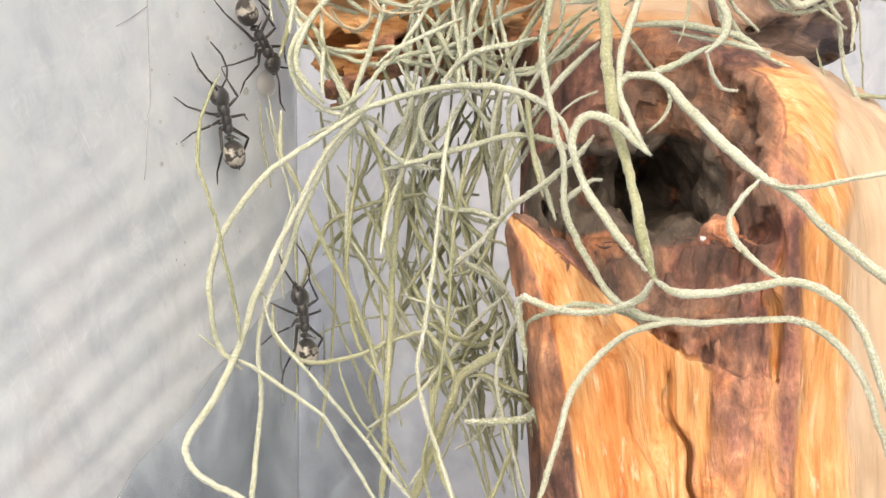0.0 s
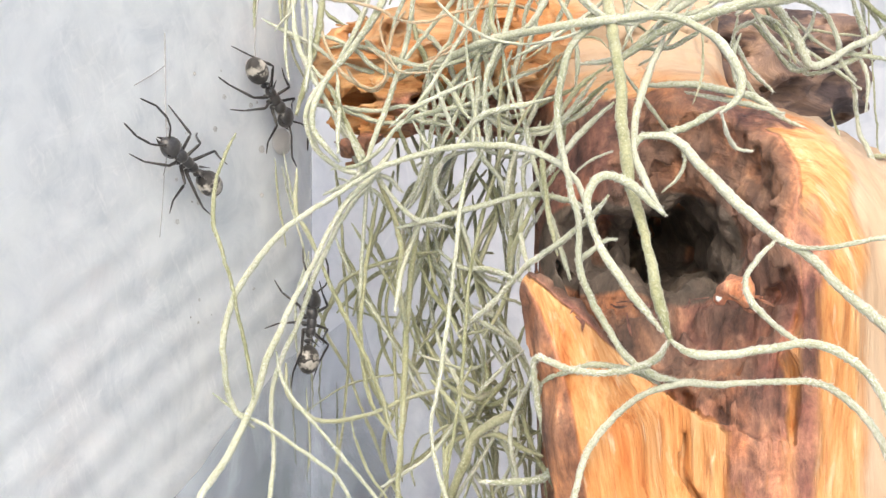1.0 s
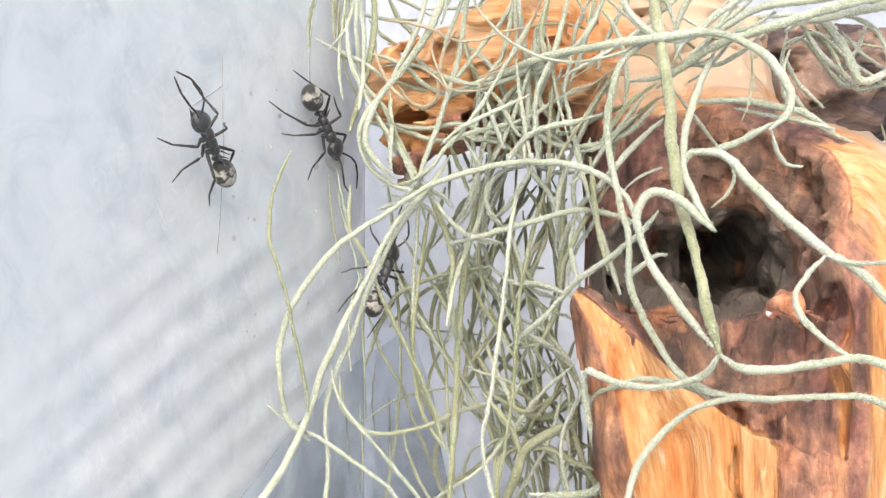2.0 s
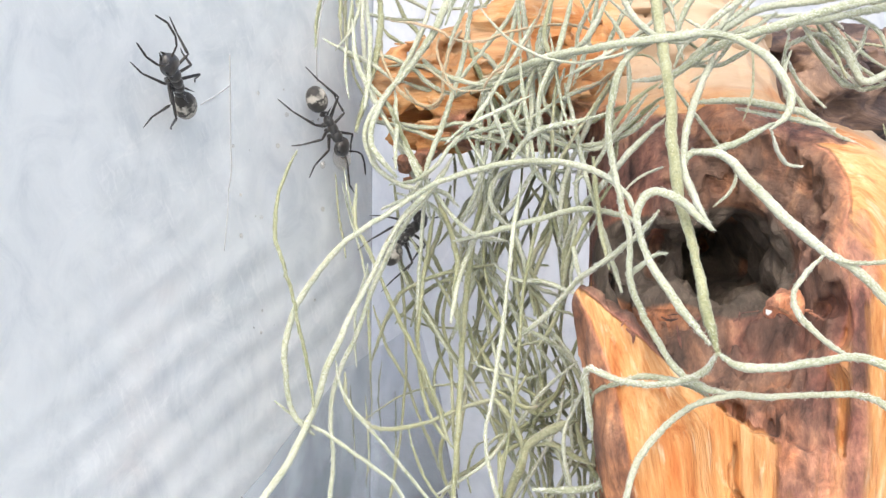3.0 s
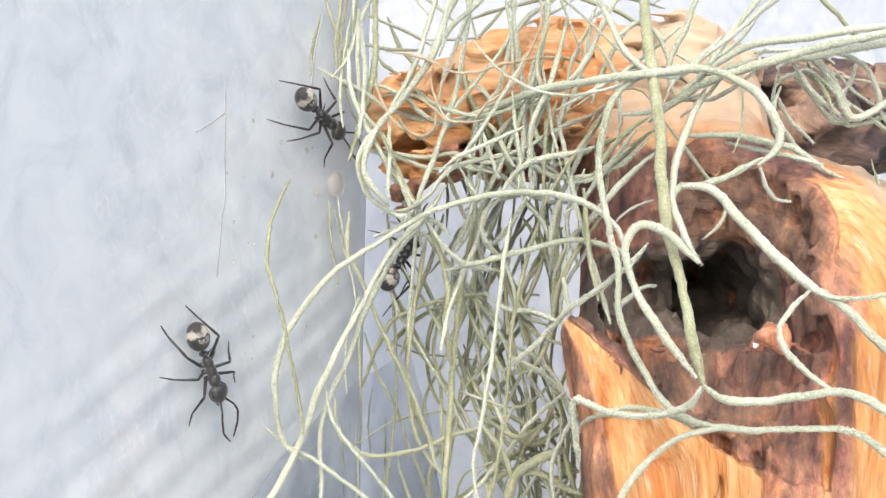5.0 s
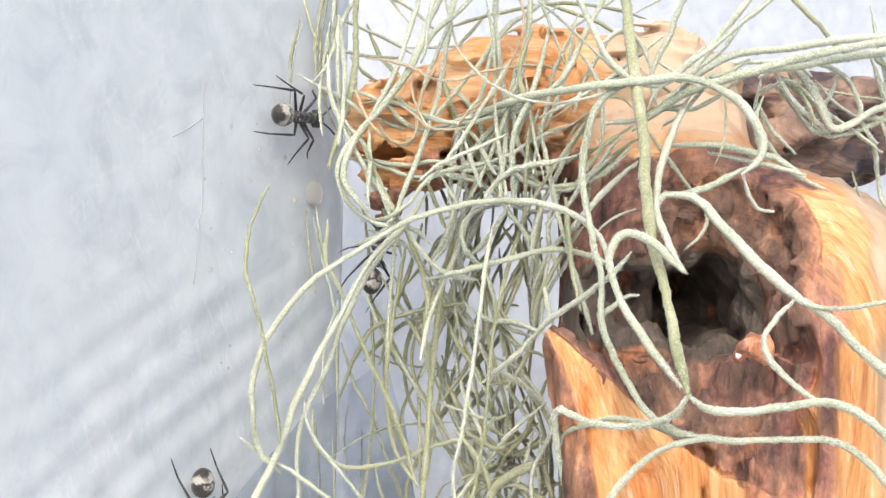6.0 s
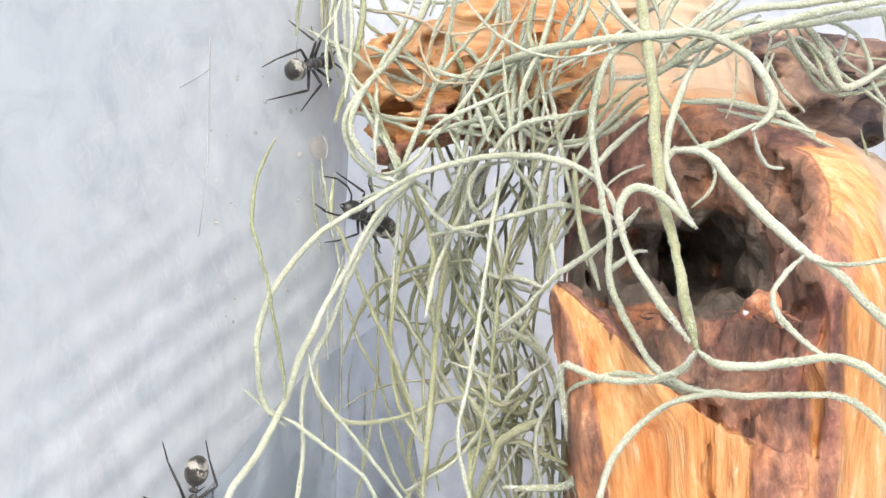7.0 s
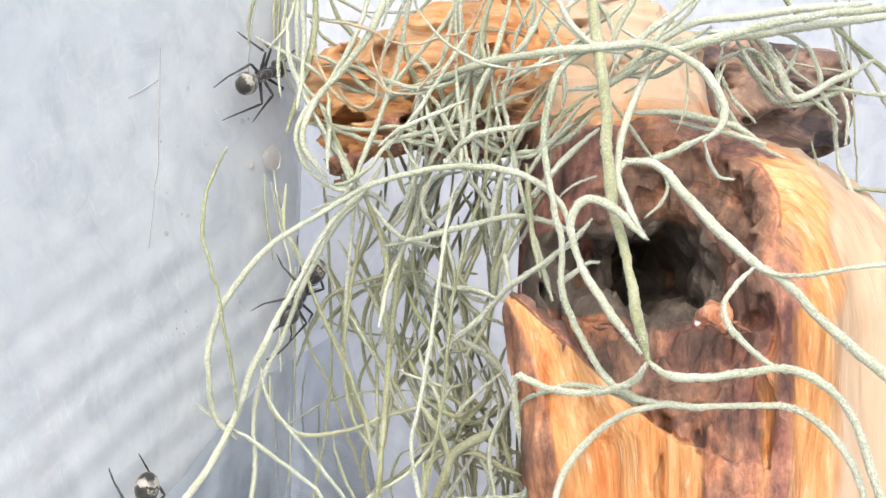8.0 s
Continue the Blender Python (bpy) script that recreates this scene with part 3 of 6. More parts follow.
        # the bowl and, most of all, the deep chamber get their shade painted in
        hole_shade = np.maximum(np.clip((x - 18.2) / 1.5, 0, 1), np.clip((y - 95.5) / 1.5, 0, 1)) * np.clip((1.2 - chamber) / 0.8, 0, 1) * np.clip((y - 93.5) / 3.5, 0, 1)
        rot = np.maximum.reduce([inside + 0.5 * np.clip((0.8 - a) / 0.8, 0, 1), panel * 0.86, streak, flank * 1.1, upper_side, hole_shade * 2])
        # fibres run up the trunk and bend over round the hollow
        over = np.maximum(z - 70, 0)
        bent = np.hypot(x - 22, over)
        left = x + 0.33 * np.clip((24 - x) / 12, 0, 1) * (z - 70)
        across = np.where((over > 0) & (x > 15), 22 + bent, np.where(x > 22, x, left))
        run = np.where((over > 0) & (x > 15), 70 + np.arctan2(over, x - 22) * np.maximum(bent, 4), z)
        saddle = np.clip((z - 86.5) / 2.5, 0, 1) * 0.75
        pale = np.maximum.reduce([np.clip((x - 33.3 - 0.5 * lattice_noise(x * 0, y * 0, z * 0.3, 33)) / 2.2, 0, 1), saddle, np.clip((bent - 15.5) / 5, 0, 0.55) * (over > 0)])
        return (across, y, run), rot, pale

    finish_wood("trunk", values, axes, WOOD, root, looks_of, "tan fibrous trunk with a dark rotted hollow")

    # side branch, split along its length and broken off at the end
    lo, hi = (-16, 92, 74), (30, 122, 104)
    axes = axes_of(lo, hi, 0.32)
    X, Y, Z = grid(axes)
    grain = lattice_noise(X * 0.14, Y * 1.1, Z * 1.1, 5) * 0.55 + lattice_noise(X * 0.28, Y * 0.4, Z * 0.4, 6) * 1.1
    chips = np.abs(lattice_noise(X * 0.35, Y * 0.6, Z * 0.6, 15)) * 1.8 - np.abs(lattice_noise(X * 0.8, Y * 1.4, Z * 1.4, 16)) * 0.7
    b = cone(X, Y, Z, (-1.5, 106.0, 88.4), (9, 109, 91.0), 4.9, 6.8)
    b = smin(b, cone(X, Y, Z, (9, 109, 91), (22, 112, 92), 6.8, 7), 2)
    b = smin(b, cone(X, Y, Z, (-3.6, 104.5, 84.6), (4, 107, 86), 1.7, 3.0), 0.8)
    b = np.minimum(b, cone(X, Y, Z, (-3.3, 101.6, 82.0), (0.5, 105, 84.5), 1.0, 1.3))
    # the ragged break
    b = np.maximum(b, -(X + 6.6 + lattice_noise(X * 0, Y * 0.7, Z * 0.7, 17) * 2.2))
    gap = np.abs(Z - 85.9 - 0.04 * X + lattice_noise(X * 0.3, Y * 0.3, Z * 0, 18) * 0.6) - 0.28
    b = np.maximum(b, -np.maximum(gap, Y - 106))
    values = b + grain * 0.8 + chips * 1.0

    def branch_looks(x, y, z):
        # the dark colours deepen towards the branch's underside and twig end
        low = np.clip((87.6 - (z - x * 0.05)) / 2.5, 0, 0.8) * np.clip((x + 3) / 6, 0.15, 1)
        rot = np.maximum(low, np.clip((83.6 - z) / 0.8, 0, 0.9))
        return (y, z, x * 1.6), rot, np.clip((x - 12) / 6, 0.3, 0.9) * np.clip((z - 86) / 3, 0, 1)

    finish_wood("branch", values, axes, WOOD, root, branch_looks, "orange-tan side branch with a broken end")

    # bark stump behind
    lo, hi = (26, 105, 76), (56, 133, 106)
    axes = axes_of(lo, hi, 0.36)
    X, Y, Z = grid(axes)
    s = cone(X, Y, Z, (32, 118, 90), (41.5, 121, 91.0), 6.5, 6.0)
    s = s + lattice_noise(X * 0.2, Y * 0.5, Z * 0.5, 7) * 1.3 + np.abs(lattice_noise(X * 0.3, Y * 0.7, Z * 0.7, 8)) * 2.2 - 0.5 + lattice_noise(X * 1.3, Y * 1.6, Z * 1.6, 23) * 0.35
    s = np.maximum(s, X - 46.5 - lattice_noise(X * 0, Y * 0.6, Z * 0.6, 24) * 1.6)
    finish_wood("bark_stump", s, axes, BARK, root, lambda x, y, z: ((x, y, z), x * 0, x * 0), "dark cracked bark stub")
    # splinters of rotten wood on the sill of the hollow
    local = np.random.default_rng(5)
    for k in range(16):
        x = local.uniform(13.0, 28)
        base = np.array([x, local.uniform(91.0, 95.5), 69.9 + local.uniform(-0.6, 0.4) - max(0, 19 - x) * 0.15])
        way = np.array([local.normal(0, 1), local.normal(0, 0.5), local.normal(-0.15, 0.35)])
        way /= np.linalg.norm(way)
        size = local.uniform(0.8, 2.2)
        mid = base + way * size * 0.5 + local.normal(0, 0.2, 3)
        wide = local.uniform(0.05, 0.16)
        path = spline([base, mid, base + way * size], 0.2)
        v, f = tube(path, wide * np.interp(np.linspace(0, 1, len(path)), [0, 0.3, 0.8, 1], [0.5, 1, 0.8, 0.2]), 5, 0.35, local)
        ob = link_mesh("splinter", (v * MM).tolist(), f, WOOD, root, False)
        set_looks(ob, (v[:, 1], v[:, 2], v[:, 0]), np.full(len(v), local.uniform(0.9, 1.1)), np.zeros(len(v)))
    lo, hi = (22, 89, 68), (28.5, 96, 74)
    axes = axes_of(lo, hi, 0.25)
    X, Y, Z = grid(axes)
    s = ball(X, Y, Z, (25.3, 92.2, 70.7), (1.3, 1.1, 1.15)) + lattice_noise(X, Y, Z, 21) * 0.8 + lattice_noise(X * 2.4, Y * 2.4, Z * 2.4, 22) * 0.35
    finish_wood("wood_lump", s, axes, WOOD, root, lambda x, y, z: ((x, y, z), x * 0 + 0.62, x * 0), "orange-brown crumb of rotten wood")
    bm = bmesh.new()
    bmesh.ops.create_icosphere(bm, subdivisions=2, radius=1, matrix=Matrix.Translation((0.0240, 0.0925, 0.0703)) @ Matrix.Diagonal((0.00026, 0.0002, 0.00036, 1)))
    for v in bm.verts:
        v.co += Vector(noise.noise_vector(v.co * 3000)) * 0.0002
    part("pale_flake", bm, PLAIN_WHITE, root, "tiny white flake on the sill", smooth=False)
    return root


driftwood()


# ---- an added sheet that shades the foot of the panel, and stray fibres ----
def panel_point(s, z, off):
    k = 1 / math.hypot(1, 1.3)
    return (s * k + off * 1.3 * k, 119.75 + 1.3 * s * k - off * k, z)


# Added crumpled sheet: its dark blue-grey stands for soft shade on the panel.
def shade_sheet():
    nu, nv = 70, 60
    verts, faces = [], []
    for i in range(nu + 1):
        s = -36 + i * 36.5 / nu
        top = float(np.interp(s, [-36, -30, -23.4, -15.7, -6, -2, 0.5], [49, 53.5, 58.4, 64.5, 68.0, 62, 50])) + 0.8 * noise.noise((s * 0.25, 5.0, 0.0))
        for j in range(nv + 1):
            z = top * (j / nv)
            # creased in flat facets
            fold = abs(noise.noise((s * 0.11, z * 0.07, 3.0))) * 3.2 + abs(noise.noise((s * 0.3, z * 0.2, 8.0))) * 0.9
            off = 0.5 + 1.2 * (1 - j / nv) ** 0.5 + fold * 0.4
            verts.append([c * MM for c in panel_point(s, max(0.1, z), max(0.6, off))])
    for i in range(nu):
        for j in range(nv):
            a = i * (nv + 1) + j
            q = [a, a + nv + 1, a + nv + 2, a + 1]
            faces += [[q[0], q[1], q[2]], [q[0], q[2], q[3]]] if (i + j) % 2 else [[q[0], q[1], q[3]], [q[1], q[2], q[3]]]
    ob = link_mesh("shade_sheet", verts, faces, SHADE_SHEET, None, True)
    solid = ob.modifiers.new("thickness", "SOLIDIFY")
    solid.thickness = 0.0001
    return tagged(ob, "added crumpled blue-grey sheet that stands for soft shade on the panel", "plastic film")


def fibre(width, *points):
    v, f = tube(spline([panel_point(s, z, 0.05) for s, z in points], 0.5), width / 2, 5)
    ob = link_mesh("fibre", (v * MM).tolist(), f, FIBRE)
    return tagged(ob, "thin dark stray fibre stuck to the plastic panel", "fibre", "stray fibres")


def drop(s, z, size):
    """A drop of clear liquid, flattened against the panel."""
    bm = bmesh.new()
    turn = Matrix((Vector((1, 1.3, 0)).normalized(), Vector((0, 0, 1)), Vector((1.3, -1, 0)).normalized())).transposed().to_4x4()
    m = Matrix.Translation(Vector(panel_point(s, z, 0.30 * size)) * MM) @ turn @ Matrix.Diagonal((size * MM, size * 1.08 * MM, size * 0.55 * MM, 1))
    bmesh.ops.create_uvsphere(bm, u_segments=28, v_segments=18, radius=1, matrix=m)
    for v in bm.verts:
        v.co += v.normal * noise.noise(v.co * 700) * 0.0001
    return tagged(part("liquid_drop", bm, DROP), "clear drop of liquid clinging to the plastic panel", "drop", "drops on the panel")


shade_sheet()
fibre(0.09, (-28.77, 90.12), (-28.71, 87.65), (-28.65, 84.50), (-28.53, 80.91), (-28.83, 79.32))
fibre(0.07, (-31.80, 85.79), (-30.13, 86.75), (-28.77, 87.64))
fibre(0.10, (-17.48, 97.66), (-18.40, 94.57), (-18.82, 91.10), (-18.68, 89.17))
fibre(0.06, (-28.77, 79.32), (-28.95, 76.84), (-29.19, 74.60))
drop(-15.83, 82.86, 1.05)
drop(-19.32, 85.62, 0.22)
drop(-25.22, 77.36, 0.16)
drop(-17.99, 82.10, 0.30)
drop(-25.67, 87.43, 0.17)
drop(-22.70, 88.04, 0.07)
drop(-23.66, 68.53, 0.07)
drop(-25.84, 77.43, 0.12)
drop(-18.83, 70.50, 0.12)
drop(-25.93, 68.43, 0.12)
drop(-18.55, 85.94, 0.12)
drop(-25.03, 69.77, 0.12)
drop(-27.43, 75.82, 0.17)
drop(-22.36, 85.99, 0.17)
drop(-25.14, 67.99, 0.12)
drop(-28.34, 82.91, 0.12)
drop(-17.91, 78.27, 0.17)
drop(-23.39, 83.31, 0.17)
drop(-26.56, 82.72, 0.07)
drop(-27.49, 79.08, 0.12)

# ---- the hanging moss ----
moss = tagged(new("spanish_moss"), "tangled grey-green strands of hanging moss draped over the driftwood", "air plant")
rng = np.random.default_rng(11)


def strand(width, *points, mat=None, fine=True, taper=True):
    """One moss strand, its width in millimetres, through points in millimetres."""
    width *= 0.91
    path = spline(points, 0.2 if fine else 0.45)
    n = len(path)
    t = np.linspace(0, 1, n)
    wob = np.cumsum(rng.normal(0, 0.032, (n, 3)), axis=0)
    wob -= np.linspace(0, 1, n)[:, None] * wob[-1]
    path = path + wob * 0.6
    slow = np.interp(t, np.linspace(0, 1, 12), rng.uniform(0.80, 1.15, 12))
    r = np.full(n, width / 2) * slow
    if taper:
        reach = np.concatenate([[0], np.cumsum(np.linalg.norm(np.diff(path, axis=0), axis=1))])
        r *= np.clip(0.38 + np.minimum(reach, reach[-1] - reach) * 0.3, 0.38, 1)
    sides = 8 if fine else 6
    v, f = tube(path, r, sides, 0.09 if fine else 0.06, rng)
    # silvery scales that stand off the stem
    k = int(n * (12 if fine else 16))
    i = rng.integers(1, n - 1, k)
    tan = path[i + 1] - path[i - 1]
    tan /= np.linalg.norm(tan, axis=1)[:, None] + 1e-9
    out = rng.normal(0, 1, (k, 3))
    out -= (out * tan).sum(1)[:, None] * tan
    out /= np.linalg.norm(out, axis=1)[:, None]
    wide = np.cross(tan, out)
    base = path[i] + out * r[i][:, None] * 0.9 + tan * rng.uniform(-0.1, 0.1, (k, 1))
    tip = base + out * rng.uniform(0.03, 0.16, (k, 1)) * min(1.0, width / 0.5) + tan * rng.uniform(0.08, 0.26, (k, 1))
    half = rng.uniform(0.02, 0.055, (k, 1)) * min(1.0, 0.3 + width)
    tri = np.stack([base, tip - wide * half, tip + wide * half], 1).reshape(-1, 3)
    f += (len(v) + np.arange(3 * k).reshape(-1, 3)).tolist()
    v = np.vstack([v, tri])
    ob = link_mesh("strand", (v * MM).tolist(), f, mat or STRAND, moss, True)
    ob.data.materials.append(SCALES_DIM if mat else SCALES)
    ob.data.polygons.foreach_set("material_index", [0] * (len(f) - k) + [1] * k)
    return ob


# strands that stand out
strand(0.87, (15.0, 95.0, 102.8), (15.5, 95.0, 97.1), (15.6, 93.7, 93.3), (15.9, 92.3, 89.6), (16.1, 91.0, 86.0), (16.0, 89.8, 82.5), (16.2, 88.7, 78.7), (16.6, 87.5, 76.3), (17.3, 86.2, 72.4), (18.0, 85.0, 68.9), (18.3, 84.4, 67.7), mat=STRAND_OLIVE)
strand(0.60, (20.6, 95.0, 90.3), (18.1, 92.0, 85.7), (17.0, 90.0, 81.5), (17.4, 87.8, 78.7), (18.2, 85.5, 76.2))
strand(0.64, (18.1, 85.5, 76.2), (16.7, 86.2, 77.7), (15.2, 87.0, 78.8), (13.8, 87.0, 78.7), (13.2, 87.0, 77.1), (14.1, 87.0, 74.2), (15.8, 85.7, 71.1), (17.8, 84.4, 68.2))
strand(0.60, (24.0, 91.0, 84.3), (21.7, 90.5, 83.2), (19.3, 90.0, 82.2), (17.6, 90.0, 82.0), (17.0, 90.0, 80.9), (17.6, 90.0, 78.8))
strand(0.78, (17.6, 90.0, 82.0), (19.8, 89.0, 81.6), (21.5, 87.9, 79.5), (24.0, 86.8, 76.7), (26.1, 86.2, 74.7), (28.2, 86.1, 73.4), (30.6, 86.0, 71.2), (34.2, 86.0, 68.3), (38.2, 86.0, 64.9))
strand(0.38, (25.9, 86.2, 74.8), (27.1, 85.8, 74.2), (29.6, 85.4, 74.0), (33.0, 85.0, 74.6), (38.1, 85.0, 75.4))
strand(0.51, (26.2, 86.2, 74.6), (24.7, 86.0, 73.0), (23.8, 85.7, 71.5), (24.5, 85.5, 69.8), (26.4, 85.2, 68.2), (28.3, 85.0, 67.1))
strand(0.65, (18.3, 84.4, 67.7), (19.6, 84.3, 66.8), (22.1, 84.1, 66.7), (24.8, 84.0, 67.2), (27.4, 83.5, 67.6), (29.9, 83.0, 66.6), (32.2, 83.0, 64.2), (33.8, 83.0, 60.0), (35.5, 83.0, 55.3))
strand(0.62, (18.3, 84.4, 67.7), (17.5, 86.0, 66.1), (15.4, 88.0, 65.2), (12.6, 90.3, 65.2), (10.2, 92.5, 65.9), (10.2, 93.8, 63.7), (11.1, 95.0, 60.5), (12.2, 96.2, 57.6), (11.6, 97.5, 56.0), (9.2, 98.8, 55.4), (6.8, 100.0, 55.3))
strand(0.55, (11.1, 90.0, 50.6), (12.6, 90.0, 55.8), (13.4, 90.0, 58.7), (15.1, 89.0, 61.6), (17.0, 88.0, 63.5), (19.2, 87.0, 64.5), (21.8, 86.0, 64.6), (25.2, 85.5, 64.8), (27.9, 85.0, 64.8), (30.5, 84.7, 63.6), (32.7, 84.3, 60.9), (33.8, 84.0, 57.5), (35.4, 84.0, 52.7))
strand(0.48, (10.8, 95.0, 62.7), (11.3, 93.7, 64.0), (12.5, 92.3, 64.7), (14.6, 91.0, 65.3), (16.7, 89.5, 65.2), (18.5, 88.0, 64.3))
strand(0.53, (-10.6, 97.0, 60.1), (-12.2, 96.5, 61.7), (-12.8, 96.0, 64.3), (-12.9, 96.5, 67.9), (-11.4, 97.0, 71.7), (-8.3, 97.5, 75.4), (-4.3, 98.0, 78.1), (-0.9, 97.5, 80.2), (3.0, 97.0, 81.3), (7.3, 95.0, 81.5), (10.7, 94.0, 80.9), (13.2, 93.0, 79.0), (14.4, 93.0, 75.9))
strand(0.57, (0.3, 100.0, 82.5), (-1.8, 99.0, 79.6), (-4.3, 98.5, 76.9), (-6.3, 98.0, 72.8), (-8.0, 97.5, 69.2), (-9.7, 97.0, 65.4), (-10.9, 96.5, 61.8), (-13.1, 95.2, 57.7), (-14.7, 95.0, 55.4), (-15.0, 95.0, 54.0), (-13.9, 95.0, 52.3), (-10.8, 95.0, 50.5), (-6.6, 95.0, 48.5))
strand(0.45, (-1.1, 100.0, 79.9), (-3.9, 100.0, 76.4), (-6.0, 100.0, 72.5), (-7.3, 99.5, 68.6), (-8.9, 99.0, 64.9), (-9.6, 98.7, 61.3), (-9.3, 98.3, 57.7), (-9.6, 98.0, 54.1), (-10.2, 98.0, 48.2))
strand(0.34, (-12.0, 96.0, 82.5), (-12.8, 95.0, 80.6), (-13.4, 94.0, 78.1), (-13.4, 93.8, 75.5), (-12.9, 93.5, 73.7), (-12.1, 94.3, 70.2), (-11.2, 95.2, 66.2), (-10.6, 96.0, 62.3), mat=STRAND_OLIVE)
strand(0.35, (-13.8, 97.0, 62.8), (-11.9, 97.0, 61.4), (-9.6, 97.0, 60.2), (-7.0, 97.3, 58.3), (-4.3, 97.7, 56.0), (-2.9, 98.0, 53.7), (0.1, 98.0, 48.6))
strand(0.35, (-9.1, 98.0, 65.9), (-8.4, 98.0, 63.2), (-6.6, 98.0, 60.9), (-4.3, 98.0, 58.3), (-1.1, 98.0, 54.1), (2.5, 98.0, 49.4))
strand(0.44, (-8.5, 100.0, 64.8), (-8.3, 100.0, 62.5), (-6.5, 101.5, 60.3), (-4.0, 103.0, 59.9), (-0.7, 105.0, 60.6), (2.3, 107.0, 61.5), (5.9, 110.0, 61.8), mat=STRAND_OLIVE)
strand(0.38, (5.6, 98.0, 80.1), (5.1, 97.5, 76.4), (4.8, 97.0, 72.3), (4.3, 97.0, 68.3), (3.6, 97.0, 63.8), (3.0, 97.3, 60.1), (3.7, 97.7, 56.0), (4.6, 98.0, 53.2), (6.4, 98.0, 47.6))
strand(0.55, (3.2, 105.0, 80.9), (2.1, 105.0, 76.0), (1.4, 105.0, 70.2), (1.1, 105.0, 64.3), (0.8, 105.0, 58.5), (0.5, 105.0, 53.6), (0.2, 105.0, 47.3), mat=STRAND_OLIVE)
strand(0.50, (15.6, 92.0, 77.8), (12.9, 94.0, 75.0), (10.0, 97.0, 72.6), (7.7, 99.5, 69.6), (5.3, 102.0, 67.0))
strand(0.70, (1.7, 102.0, 87.8), (4.4, 99.5, 89.1), (7.0, 97.0, 89.8), (9.5, 94.5, 90.2), (12.2, 92.0, 90.3), (15.6, 92.0, 90.8), (19.0, 92.0, 91.3), (21.6, 92.0, 90.7), (24.0, 92.0, 89.1), (25.4, 91.7, 86.7), (25.1, 91.3, 85.0), (23.7, 91.0, 83.8))
strand(0.61, (15.6, 93.0, 90.8), (13.4, 92.5, 89.4), (12.2, 92.0, 86.8), (11.9, 92.0, 83.2), (12.6, 92.0, 79.5), (13.4, 92.0, 75.5), (13.5, 92.0, 72.1), (14.6, 90.6, 69.1), (16.2, 89.0, 66.4), (18.0, 87.6, 65.0), (20.0, 86.6, 64.6))
strand(0.48, (9.6, 93.0, 100.8), (12.1, 93.0, 95.8), (12.9, 92.5, 93.9), (13.9, 92.0, 92.1), (15.7, 92.3, 90.8), (17.9, 92.5, 90.7), (20.1, 92.8, 92.3), (22.7, 93.0, 94.5), (27.0, 93.0, 98.1))
strand(0.76, (16.1, 95.0, 87.4), (18.6, 94.0, 89.4), (22.0, 93.5, 91.1), (25.3, 93.0, 92.1), (28.8, 93.0, 93.2), (32.6, 93.0, 94.0), (37.0, 93.0, 94.7), (42.5, 93.0, 95.5))
strand(0.63, (17.6, 96.0, 88.9), (21.0, 95.0, 91.8), (24.0, 94.5, 93.5), (27.8, 94.0, 94.0), (32.1, 94.0, 94.7), (37.7, 94.0, 95.5))
strand(0.41, (26.4, 97.0, 90.6), (27.2, 97.3, 91.5), (28.4, 97.7, 91.6), (29.8, 98.0, 90.1), (31.8, 98.5, 88.3), (33.5, 98.0, 88.6), (35.6, 97.5, 89.4), (38.5, 97.0, 89.0), (44.4, 97.0, 88.3))
strand(0.38, (28.3, 98.0, 92.8), (30.3, 98.0, 91.2), (32.6, 98.0, 89.6), (34.9, 98.0, 88.2), (37.1, 98.0, 86.6))
strand(0.38, (33.8, 99.0, 93.0), (32.9, 98.8, 90.9), (31.7, 98.7, 89.3), (31.4, 98.5, 88.3))
strand(0.44, (28.3, 96.0, 93.8), (30.7, 96.5, 93.5), (33.6, 97.0, 92.6), (34.9, 97.3, 90.4), (35.2, 97.7, 89.1), (36.7, 98.0, 87.3))
strand(0.38, (23.7, 91.0, 83.9), (24.3, 92.0, 82.5), (25.5, 93.0, 81.4), (26.7, 93.0, 81.2))
strand(0.57, (19.2, 97.0, 86.5), (22.1, 96.0, 86.5), (24.7, 95.5, 86.1), (27.6, 95.0, 85.4), (29.8, 95.0, 84.1))
strand(0.38, (26.8, 97.0, 92.2), (26.4, 97.0, 89.0), (27.7, 97.0, 86.8), (29.5, 97.0, 84.7), (32.2, 97.0, 83.2), (36.2, 98.0, 81.4))
strand(0.51, (16.6, 95.0, 85.0), (14.5, 96.0, 83.0), (12.4, 97.0, 80.4), (10.7, 100.0, 78.3), (9.5, 102.0, 75.0))
strand(0.45, (16.3, 96.0, 86.2), (14.2, 97.0, 84.3), (12.1, 98.0, 83.5), (9.0, 99.0, 83.5), (6.8, 100.0, 85.0), (5.7, 102.0, 87.4))
strand(0.47, (9.1, 98.0, 88.2), (9.8, 98.0, 84.6), (10.5, 98.0, 81.4), (11.4, 97.5, 78.2), (12.4, 97.0, 75.0), (13.3, 95.0, 71.5))
strand(0.48, (8.9, 100.0, 76.9), (9.3, 100.0, 80.2), (10.5, 100.0, 83.4), (11.8, 99.0, 86.5), (13.2, 98.0, 88.7))
strand(0.50, (2.3, 106.0, 87.4), (3.6, 104.2, 86.7), (5.5, 103.0, 85.8), (8.4, 102.5, 84.8), (10.2, 102.0, 84.8), (12.9, 101.0, 86.1), (15.4, 100.0, 87.1), mat=STRAND_OLIVE)
